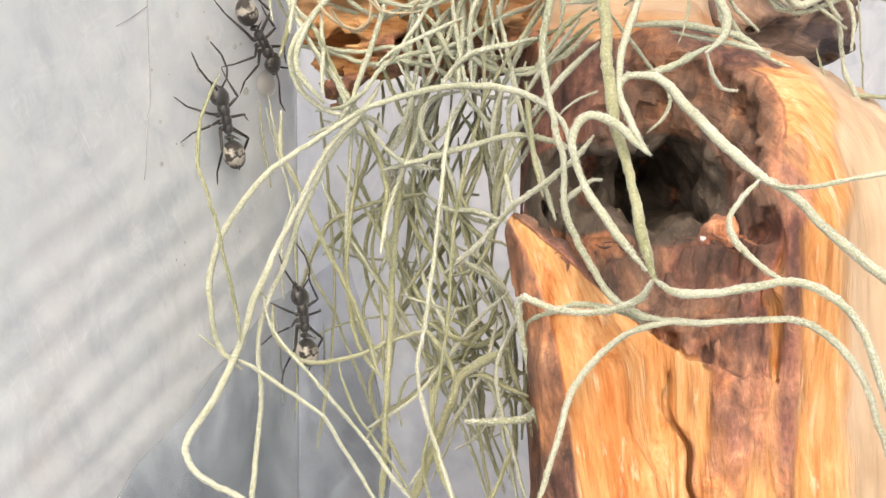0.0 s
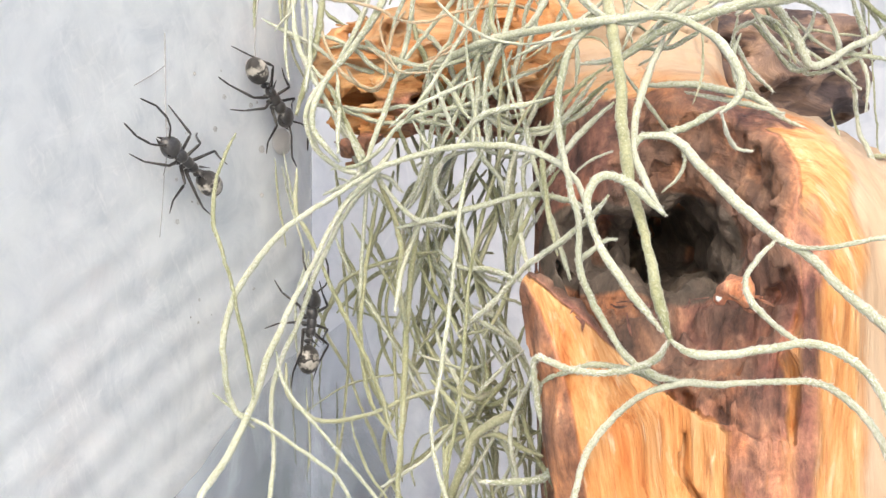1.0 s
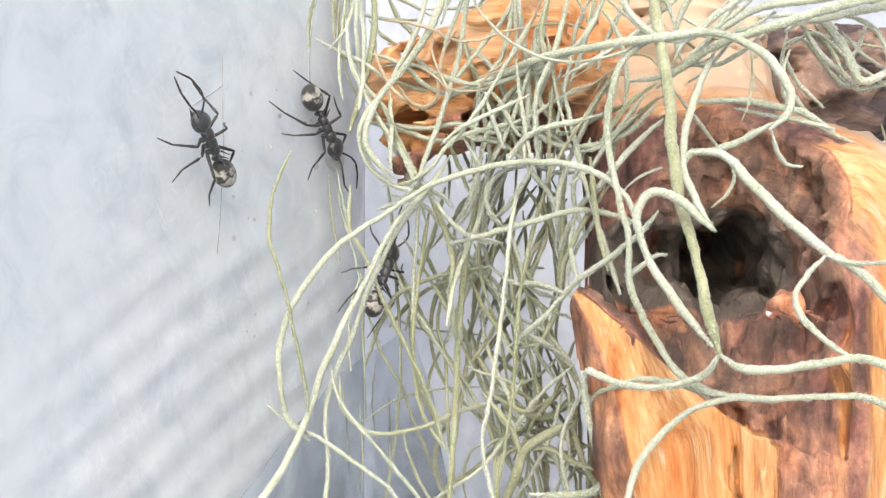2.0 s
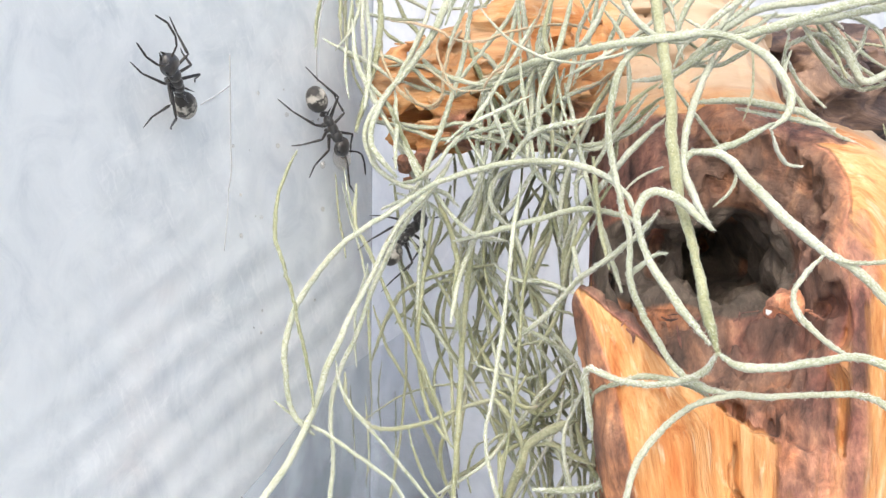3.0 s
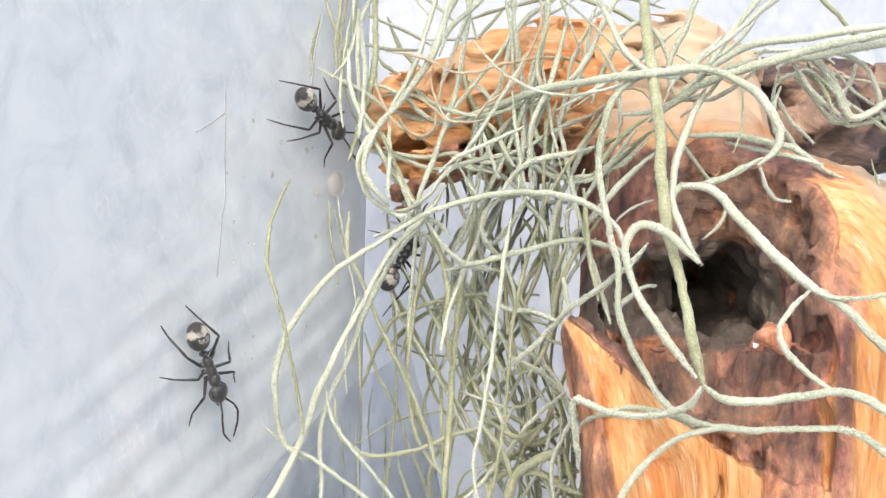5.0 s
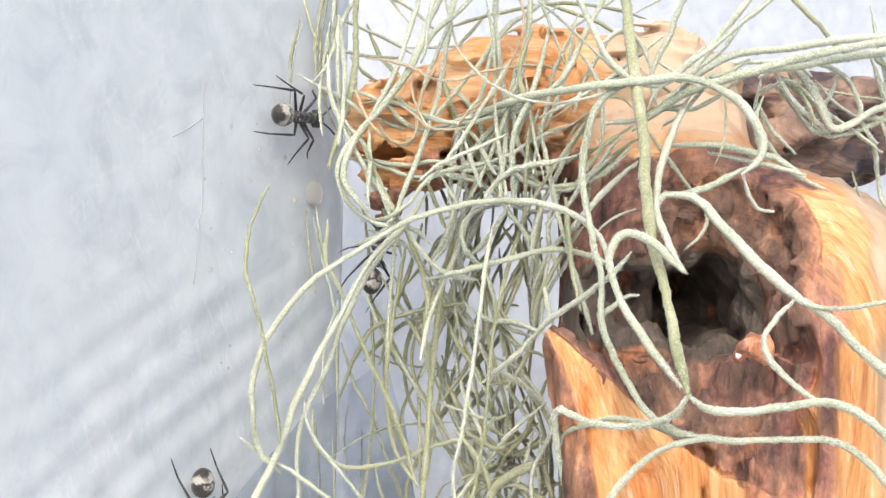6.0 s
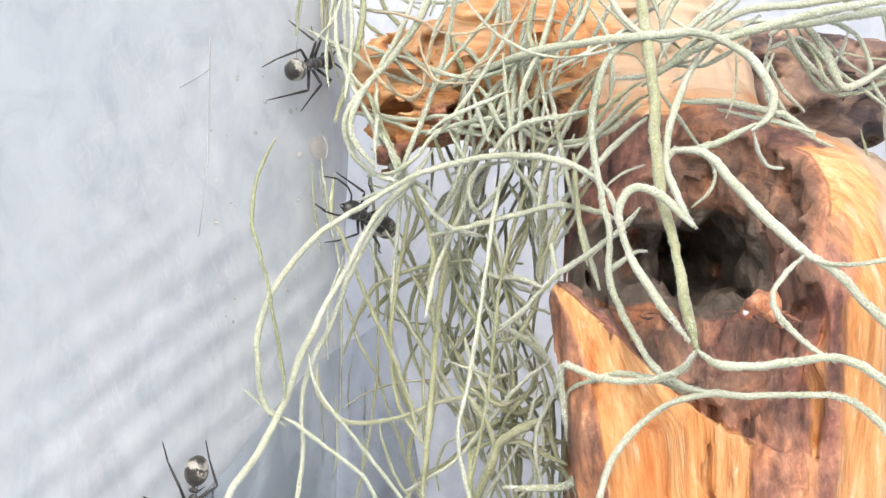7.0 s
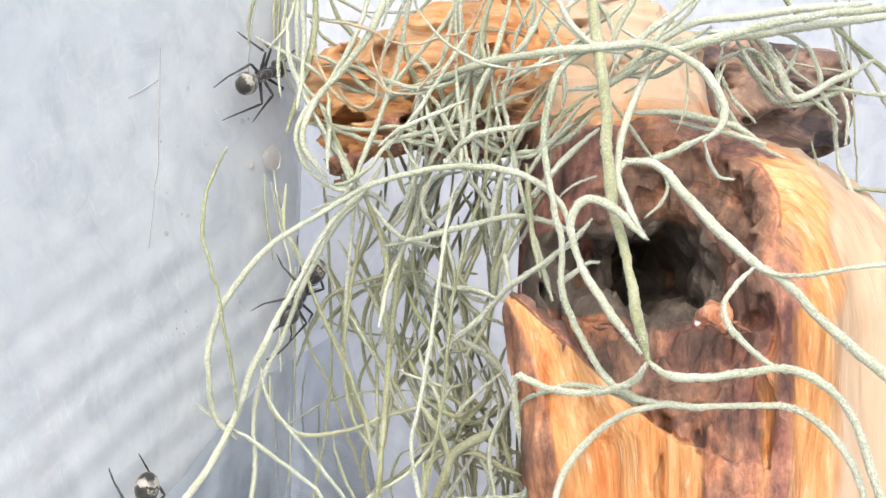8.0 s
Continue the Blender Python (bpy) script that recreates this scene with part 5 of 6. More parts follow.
strand(0.40, (12.6, 99.3, 78.4), (11.5, 100.6, 76.4), (10.6, 101.4, 74.6), (10.1, 101.2, 72.7), (10.2, 100.1, 71.3))
strand(0.44, (9.4, 106.5, 77.3), (8.4, 105.9, 76.0), (7.1, 104.6, 74.5), (6.7, 103.6, 73.4), (7.4, 103.7, 72.3), (9.0, 104.7, 71.7), mat=STRAND_OLIVE)
strand(0.34, (-4.2, 108.2, 73.9), (-2.9, 107.5, 71.3), (-1.7, 107.9, 68.9), (-0.5, 109.2, 66.8), (0.9, 110.3, 64.6), (2.1, 110.4, 62.2), (3.4, 109.5, 59.8), mat=STRAND_OLIVE)
strand(0.40, (-2.3, 107.3, 76.0), (-1.2, 108.6, 74.0), (-0.2, 109.5, 72.0), (0.7, 109.2, 69.7), (1.2, 108.0, 67.0), mat=STRAND_OLIVE)
strand(0.42, (-4.7, 108.5, 68.3), (-2.5, 107.9, 70.8), (-0.7, 106.6, 72.0), (1.0, 105.6, 72.6), (3.2, 105.7, 73.6), mat=STRAND_OLIVE)
strand(0.46, (-3.3, 107.2, 68.1), (-2.4, 106.5, 71.5), (-1.7, 107.0, 74.0), (-0.9, 108.2, 76.1), (-0.3, 109.3, 78.5), (0.2, 109.4, 80.6), mat=STRAND_OLIVE)
strand(0.42, (1.5, 105.3, 74.8), (3.3, 106.6, 73.1), (4.8, 107.5, 71.0), (5.9, 107.2, 69.0), (6.9, 106.0, 66.7))
strand(0.40, (2.3, 106.5, 72.6), (3.5, 105.9, 70.1), (4.9, 104.6, 68.2), (6.1, 103.6, 65.4), mat=STRAND_OLIVE)
strand(0.44, (5.3, 103.2, 77.2), (6.1, 102.5, 74.6), (6.6, 103.0, 72.7), (7.8, 104.2, 71.6), (10.1, 105.3, 70.8))
strand(0.22, (-9.0, 102.4, 80.5), (-8.6, 103.7, 78.7), (-8.2, 104.5, 77.0), (-7.5, 104.2, 74.6), (-6.9, 103.0, 72.2))
strand(0.34, (-6.7, 109.9, 69.9), (-5.6, 109.8, 66.4), (-4.5, 108.5, 64.5), (-3.4, 107.6, 62.6), (-2.5, 107.7, 60.0), (-1.5, 108.8, 57.6), (-0.7, 110.0, 55.2), mat=STRAND_DARK)
strand(0.40, (-2.9, 108.1, 70.0), (-2.8, 107.5, 66.6), (-2.3, 108.0, 64.0), (-1.5, 109.3, 61.6), (-0.2, 110.3, 59.9), (0.8, 110.4, 58.9), mat=STRAND_OLIVE)
strand(0.40, (1.5, 107.4, 69.1), (2.1, 108.7, 67.0), (2.9, 109.5, 64.4), (4.3, 109.1, 61.9), (5.3, 108.0, 60.1), (6.3, 106.8, 59.2), mat=STRAND_OLIVE)
strand(0.42, (3.2, 108.5, 69.5), (4.2, 107.8, 66.0), (5.2, 106.5, 63.6), (5.9, 105.6, 62.1), (6.5, 105.7, 60.1))
strand(0.52, (4.3, 108.1, 62.5), (5.5, 107.5, 62.5), (7.3, 108.0, 61.0), (9.0, 109.3, 60.0), mat=STRAND_OLIVE)
strand(0.40, (7.0, 106.4, 67.6), (7.7, 107.7, 65.0), (8.0, 108.5, 62.5), (7.6, 108.1, 60.9), (7.0, 106.9, 59.8))
strand(0.42, (11.5, 107.5, 67.3), (10.3, 106.8, 64.6), (9.4, 105.5, 62.8), (8.1, 104.6, 61.4), (7.3, 104.7, 60.4), mat=STRAND_OLIVE)
strand(0.44, (5.7, 102.1, 68.6), (7.1, 101.5, 67.9), (8.8, 102.0, 66.9), (10.5, 103.3, 65.4), (10.9, 104.3, 64.0))
strand(0.40, (11.3, 102.4, 63.2), (10.6, 103.7, 65.4), (9.3, 104.5, 67.3), (7.8, 104.1, 68.5), (6.3, 102.9, 69.3))
strand(0.44, (10.6, 105.5, 62.1), (11.1, 104.8, 59.5), (11.5, 103.5, 57.8), (12.1, 102.6, 56.4), (13.3, 102.8, 54.2), mat=STRAND_OLIVE)
strand(0.40, (13.0, 107.1, 58.4), (10.7, 106.5, 57.7), (9.5, 107.1, 57.9), (8.6, 108.3, 58.5), (7.8, 109.4, 59.3), mat=STRAND_OLIVE)
strand(0.36, (12.0, 105.4, 57.9), (10.7, 106.7, 55.2), (10.1, 107.5, 53.5), (9.6, 107.1, 52.2), mat=STRAND_OLIVE)
strand(0.40, (9.0, 111.5, 58.0), (9.4, 110.7, 55.0), (8.7, 109.4, 51.9), mat=STRAND_DARK)
strand(0.40, (7.0, 109.1, 58.1), (7.9, 108.5, 54.9), (8.2, 109.1, 52.0), mat=STRAND_OLIVE)
strand(0.36, (10.2, 106.5, 59.5), (10.1, 107.8, 57.0), (10.6, 108.5, 54.4), (10.8, 108.1, 52.2))
strand(0.42, (5.5, 112.5, 57.9), (4.2, 111.7, 56.6), (2.9, 110.4, 55.6), (0.8, 109.6, 54.5), (-1.0, 109.8, 52.1), mat=STRAND_DARK)
strand(0.40, (6.8, 109.0, 58.8), (8.9, 108.5, 59.3), (11.4, 109.1, 58.3), (13.9, 110.4, 57.4), mat=STRAND_OLIVE)
strand(0.44, (7.8, 109.5, 59.5), (10.1, 110.8, 60.6), (12.7, 111.5, 61.4), mat=STRAND_DARK)
strand(0.34, (6.3, 112.5, 57.2), (5.0, 111.7, 56.9), (3.8, 110.4, 56.0), mat=STRAND_DARK)
strand(0.30, (1.8, 107.0, 65.1), (4.3, 106.5, 64.2), (6.8, 107.1, 63.7), (8.9, 108.4, 64.5), (10.5, 109.4, 66.2))
strand(0.34, (4.4, 109.5, 68.9), (6.2, 110.8, 66.8), (7.8, 111.5, 64.2), (8.8, 111.0, 61.6), (9.7, 109.8, 58.7), mat=STRAND_OLIVE)
# five thin dark strands added to stand for blades mirrored in the panel
strand(0.18, (-8.6, 107.2, 63.1), (-8.3, 107.7, 59.1), (-8.1, 108.1, 55.5), mat=STRAND_DARK)
strand(0.16, (-7.0, 109.0, 69.0), (-6.9, 108.5, 64.5), (-6.7, 109.1, 59.9), mat=STRAND_DARK)
strand(0.18, (-5.9, 109.5, 64.9), (-6.2, 110.7, 61.7), (-6.0, 110.9, 58.3), mat=STRAND_DARK)
strand(0.20, (-4.8, 112.5, 62.0), (-4.6, 111.7, 56.9), (-4.8, 110.4, 53.3), mat=STRAND_DARK)
strand(0.18, (-7.3, 109.0, 61.9), (-7.0, 108.5, 57.4), (-7.2, 109.2, 53.8), mat=STRAND_DARK)
strand(0.46, (-7.1, 99.6, 96.8), (-6.8, 100.9, 94.2), (-6.7, 101.5, 91.5), (-6.8, 101.0, 88.6), (-7.0, 99.8, 86.2))
strand(0.44, (-5.3, 110.5, 98.6), (-4.1, 109.6, 95.7), (-2.2, 108.3, 93.4), (-0.4, 107.5, 91.8), mat=STRAND_OLIVE)
strand(0.34, (-6.5, 108.0, 95.1), (-5.2, 107.5, 93.5), (-3.2, 108.2, 92.5), mat=STRAND_OLIVE)
strand(0.46, (5.5, 97.6, 96.3), (6.0, 98.9, 92.5), (6.6, 99.5, 90.3), (6.7, 99.0, 87.9), (6.4, 97.7, 85.0), (6.0, 96.7, 81.8))
strand(0.46, (9.9, 98.5, 96.1), (9.1, 97.6, 92.3), (8.2, 96.3, 89.7), (7.2, 95.5, 87.5), (6.9, 95.9, 85.3), (7.1, 97.1, 82.3))
strand(0.44, (8.3, 96.9, 95.7), (7.4, 96.5, 92.1), (7.8, 97.2, 89.9), (7.5, 98.5, 87.4), mat=STRAND_OLIVE)
strand(0.40, (11.8, 97.6, 95.9), (10.4, 98.9, 93.0), (10.0, 99.5, 90.3), (9.2, 99.0, 86.8), (8.7, 97.7, 84.1))
strand(0.24, (-0.9, 100.4, 92.4), (-1.2, 99.6, 90.9), (-0.4, 98.3, 88.7), (0.4, 97.5, 87.6), (2.1, 97.9, 87.5), (3.6, 99.1, 88.0), mat=STRAND_DRY)
strand(0.24, (-2.1, 97.9, 89.4), (-0.5, 97.5, 88.1), (0.3, 98.2, 87.1), mat=STRAND_DRY)
strand(0.28, (-3.8, 98.6, 87.9), (-2.7, 99.9, 86.7), (-1.4, 100.5, 86.4), (-0.4, 99.9, 87.5), mat=STRAND_DRY)
strand(0.46, (3.0, 99.4, 88.3), (4.4, 98.6, 86.4), (5.2, 97.3, 84.6), (5.7, 96.5, 83.8))
strand(0.42, (3.0, 96.9, 87.3), (3.6, 96.5, 84.9), (4.5, 97.2, 82.9))
strand(0.44, (2.6, 98.7, 88.1), (2.5, 99.9, 85.3), (2.1, 100.5, 81.8))
strand(0.38, (0.7, 100.4, 84.9), (2.1, 99.5, 84.0), (4.6, 98.2, 83.4))
strand(0.36, (1.4, 97.9, 83.8), (2.6, 97.5, 81.7), (3.4, 98.3, 80.6))
strand(0.44, (-4.8, 98.7, 86.1), (-3.9, 100.0, 83.9), (-2.4, 100.5, 81.5), mat=STRAND_OLIVE)
strand(0.44, (-4.6, 100.4, 87.9), (-4.3, 99.5, 84.7), (-4.4, 98.2, 81.2))
strand(0.48, (11.8, 94.9, 85.3), (9.9, 94.5, 84.8), (7.8, 95.3, 84.5), (6.3, 96.6, 83.8), (5.2, 97.4, 82.5), (4.5, 97.2, 81.1))
strand(0.40, (9.0, 96.7, 89.2), (8.4, 98.0, 87.3), (8.1, 98.5, 84.6))
strand(0.24, (5.5, 100.4, 90.5), (4.0, 99.5, 89.3), (2.5, 98.2, 88.6), mat=STRAND_DRY)
strand(0.26, (9.8, 97.9, 88.4), (11.4, 97.5, 89.5), (13.1, 98.3, 90.8), mat=STRAND_DRY)
strand(0.40, (26.1, 95.7, 90.2), (27.7, 97.0, 88.1), (29.8, 97.5, 86.3))
strand(0.46, (22.4, 96.4, 86.1), (26.4, 95.5, 85.1), (29.6, 94.2, 84.2))
strand(0.42, (16.1, 94.8, 87.8), (14.3, 94.5, 86.5), (13.1, 95.3, 85.0), (11.9, 96.6, 83.3), mat=STRAND_OLIVE)
strand(0.42, (16.9, 95.8, 87.0), (15.4, 97.0, 85.9), (13.9, 97.5, 84.3), mat=STRAND_OLIVE)
strand(0.40, (14.7, 98.4, 95.1), (13.4, 97.4, 92.9), (12.3, 96.2, 90.7), (11.6, 95.5, 88.8))
strand(0.34, (22.7, 94.8, 92.7), (21.3, 94.5, 90.4), (20.0, 95.4, 88.8), (18.9, 96.7, 88.1))
strand(0.40, (24.7, 95.8, 91.9), (23.2, 97.0, 90.6), (21.3, 97.5, 89.6), (18.7, 96.8, 89.4))
strand(0.36, (29.1, 98.4, 93.8), (29.7, 97.4, 91.8), (30.4, 96.1, 89.8), (30.9, 95.5, 88.3), mat=STRAND_OLIVE)
strand(0.44, (27.2, 95.8, 93.1), (28.2, 95.5, 91.2), (30.0, 96.4, 89.7), (32.5, 97.7, 88.2))
strand(0.36, (-10.5, 100.8, 96.6), (-11.2, 102.0, 94.0), (-11.3, 102.5, 91.7), mat=STRAND_OLIVE)
strand(0.30, (-8.2, 104.4, 97.3), (-8.5, 103.4, 93.3), (-8.7, 102.1, 90.2), (-8.4, 101.5, 87.3))
strand(0.34, (-9.7, 102.8, 91.5), (-8.3, 102.6, 93.1), (-7.6, 103.4, 95.7), (-7.5, 104.7, 97.9))
strand(0.28, (-8.8, 103.8, 91.2), (-7.0, 105.1, 90.8), (-5.1, 105.5, 91.1), mat=STRAND_OLIVE)
strand(0.62, (26.6, 97.0, 92.2), (28.4, 97.0, 93.3), (29.8, 97.0, 92.5), (31.2, 97.0, 90.5), (32.4, 97.0, 88.5), (33.8, 97.0, 88.7), (35.6, 97.0, 89.8), (37.3, 97.0, 90.5), (39.3, 97.0, 91.7))
strand(0.44, (28.8, 97.0, 93.8), (30.2, 97.0, 92.6), (31.5, 97.0, 90.9), (32.6, 97.0, 88.8))
strand(0.40, (35.9, 97.5, 89.9), (37.0, 97.5, 88.7), (37.5, 97.5, 86.9), (37.3, 97.5, 84.8))
strand(0.40, (33.4, 98.0, 93.1), (32.8, 98.0, 91.2), (31.9, 98.0, 90.1))
strand(0.36, (31.5, 98.0, 92.4), (33.3, 98.0, 90.5), (35.1, 98.0, 89.4))
strand(0.34, (36.0, 98.0, 98.7), (36.7, 98.0, 95.4), (37.3, 98.0, 92.7), (37.3, 98.0, 90.5))
strand(0.46, (13.2, 95.0, 93.9), (15.2, 95.0, 95.1), (16.8, 95.0, 94.1), (17.5, 95.0, 92.1))
strand(0.42, (21.7, 95.0, 94.2), (20.1, 95.0, 92.6), (18.2, 95.0, 91.0), (17.3, 95.0, 89.0))
strand(0.40, (24.8, 95.0, 96.2), (22.8, 95.0, 93.8), (21.0, 95.0, 92.4), (19.0, 95.0, 91.3))
strand(0.44, (18.1, 95.0, 92.8), (20.4, 95.0, 91.7), (23.1, 95.0, 92.1), (25.3, 95.0, 93.3))
strand(0.40, (14.3, 96.0, 91.5), (16.1, 96.0, 92.0), (17.9, 96.0, 91.7), (19.7, 96.0, 90.3), mat=STRAND_OLIVE)
strand(0.42, (26.4, 95.0, 90.4), (25.8, 95.0, 88.6), (26.1, 95.0, 86.6), (27.0, 95.0, 85.4))
strand(0.40, (12.0, 96.0, 93.6), (13.4, 96.0, 91.5), (13.9, 96.0, 88.8), (13.8, 96.0, 86.1))


def panel_y(x):
    return 118.5 + 1.3 * min(x, CORNER) + 0.5 * max(0.0, x - CORNER)


def wander(start, way, length, curve, fall, xs, ys):
    """A loose curve from start: it bends by about curve per millimetre, is pulled down by fall and kept within xs and ys."""
    p, d = np.array(start, float), np.array(way, float)
    d /= np.linalg.norm(d)
    turn = rng.normal(0, curve, 3)
    pts = [p.copy()]
    for _ in range(max(3, int(length / 3))):
        turn = 0.82 * turn + 0.57 * rng.normal(0, curve, 3)
        d = d + 3 * turn * np.array([1, 0.5, 1]) + np.array([0, 0, -fall])
        d[0] += 0.35 * (float(p[0] < xs[0]) - float(p[0] > xs[1]))
        d /= np.linalg.norm(d)
        p = p + 3 * d
        p[0] = np.clip(p[0], xs[0] - 1.0, xs[1] + 1.0)
        p[1] = np.clip(p[1], ys[0], min(ys[1], panel_y(p[0])))
        pts.append(p.copy())
    return pts


def tone(olive, dry=0.0):
    k = rng.random()
    return STRAND_DRY if k < dry else (STRAND_DARK if k < dry + olive * 0.45 else STRAND_OLIVE if k < dry + olive else None)


# the curtain under the branch: dense beside the trunk, thin towards the panel
for k in range(5):
    way = (rng.normal(0, 0.5), rng.normal(0, 0.1), -1)
    pts = wander((rng.uniform(4.5, 11), rng.uniform(100, 119), rng.uniform(80, 87)), way, rng.uniform(20, 46), 0.03, 0.06, (4, 11), (99, 121))
    strand(rng.uniform(0.26, 0.46), *pts, mat=tone(0.65), fine=False)
for k in range(2):
    way = (rng.normal(0.1, 0.25), rng.normal(0, 0.1), -1)
    pts = wander((rng.uniform(-7, 0.5), rng.uniform(99, 108), rng.uniform(80, 86)), way, rng.uniform(14, 36), 0.018, 0.12, (-7, 3), (98, 112))
    strand(rng.uniform(0.24, 0.44), *pts, mat=tone(0.4), fine=False)
# darker growth deep behind it, some of the curtain's shade in its colour
for k in range(17):
    way = (rng.normal(0, 0.45), rng.normal(0, 0.1), -1)
    pts = wander((rng.uniform(0.5, 11), rng.uniform(109, 121), rng.uniform(72, 88)), way, rng.uniform(16, 34), 0.035, 0.04, (0, 11.5), (108, 122))
    strand(rng.uniform(0.30, 0.46), *pts, mat=tone(0.95), fine=False)
# loose curls in it
for k in range(4):
    start = (rng.uniform(4.5, 10.5), rng.uniform(101, 118), rng.uniform(54, 82))
    way = (rng.normal(0, 0.9), rng.normal(0, 0.3), rng.normal(-0.3, 0.6))
    pts = wander(start, way, rng.uniform(12, 26), 0.045, 0.02, (2.2, 10.5), (99, 120))
    strand(rng.uniform(0.24, 0.44), *pts, mat=tone(0.65, 0.02), fine=False)
# darker stems low beside the trunk, with some shade in their colour
for k in range(12):
    start = (rng.uniform(6.0, 11.5), rng.uniform(104, 118), rng.uniform(50, 68))
    pts = wander(start, (rng.normal(0, 0.7), rng.normal(0, 0.3), rng.normal(-0.8, 0.4)), rng.uniform(10, 22), 0.045, 0.03, (5.5, 12), (102, 120))
    strand(rng.uniform(0.28, 0.55), *pts, mat=tone(0.85), fine=False)
# strands draped over the branch, some of them dry and brown
for k in range(12):
    x = rng.uniform(1.5, 14)
    front = 97.0 if x < 2 else 98.5
    way = (rng.normal(0, 0.5), rng.normal(0, 0.08), -1)
    pts = wander((x, front - rng.uniform(0, 2.5), rng.uniform(88, 104)), way, rng.uniform(8, 15), 0.025, 0.05, (0.5, 13), (93.5, front))
    strand(rng.uniform(0.26, 0.46), *pts, mat=tone(0.4), fine=False)
for k in range(8):
    start = (rng.uniform(3, 18), rng.uniform(95, 98), rng.uniform(87, 97))
    pts = wander(start, (rng.choice([-1, 1]), 0, rng.normal(0, 0.6)), rng.uniform(9, 20), 0.05, -0.01, (0.5, 22), (93.5, 98.5))
    strand(rng.uniform(0.2, 0.40), *pts, mat=tone(0.3), fine=False)
# behind and above the branch
for k in range(16):
    start = (rng.uniform(-6, 40), rng.uniform(106, 116), rng.uniform(93, 100))
    pts = wander(start, (rng.normal(0, 1), 0, rng.normal(0.2, 0.5)), rng.uniform(10, 22), 0.04, 0.0, (-7, 44), (103, 122))
    strand(rng.uniform(0.26, 0.48), *pts, mat=tone(0.4), fine=False)


# ---- the ants ----
def blob(bm, centre, radii, rot=(0, 0, 0), seg=20, rings=12):
    m = Matrix.Translation([c * MM for c in centre]) @ Euler([radians(a) for a in rot]).to_matrix().to_4x4() @ Matrix.Diagonal([r * MM for r in radii] + [1])
    bmesh.ops.create_uvsphere(bm, u_segments=seg, v_segments=rings, radius=1, matrix=m)


def spike(bm, a, b, r):
    a, b = Vector(a) * MM, Vector(b) * MM
    d = b - a
    m = Matrix.Translation((a + b) / 2) @ d.to_track_quat("Z", "Y").to_matrix().to_4x4()
    bmesh.ops.create_cone(bm, cap_ends=True, segments=8, radius1=r * MM, radius2=r * 0.12 * MM, depth=d.length, matrix=m)


def limb(name, points, radii, parent, base, mat):
    """A jointed limb as one mesh: swollen joints, tapering segments, its root at base."""
    pts, rads = [], []
    for k in range(len(points) - 1):
        a, b = np.array(points[k], float), np.array(points[k + 1], float)
        for t in (0, 0.15, 0.5, 0.85):
            pts.append(a + (b - a) * t)
            swell = 0.78 if t == 0 else (1.12 if t == 0.15 else 1.0)
            rads.append((radii[k] + (radii[k + 1] - radii[k]) * t) * swell)
    pts.append(np.array(points[-1], float))
    rads.append(radii[-1] * 0.6)
    v, f = tube(np.array(pts), rads, 8)
    ob = link_mesh(name, (v * MM).tolist(), f, mat, parent)
    ob.location = Vector(base) * MM
    return ob


# hip along the body, headings of thigh, shin and foot, length
LEGS = [(1.3, 58, 32, 12, 0.88), (0.75, 96, 112, 128, 0.82), (0.2, 138, 186, 190, 1.2)]


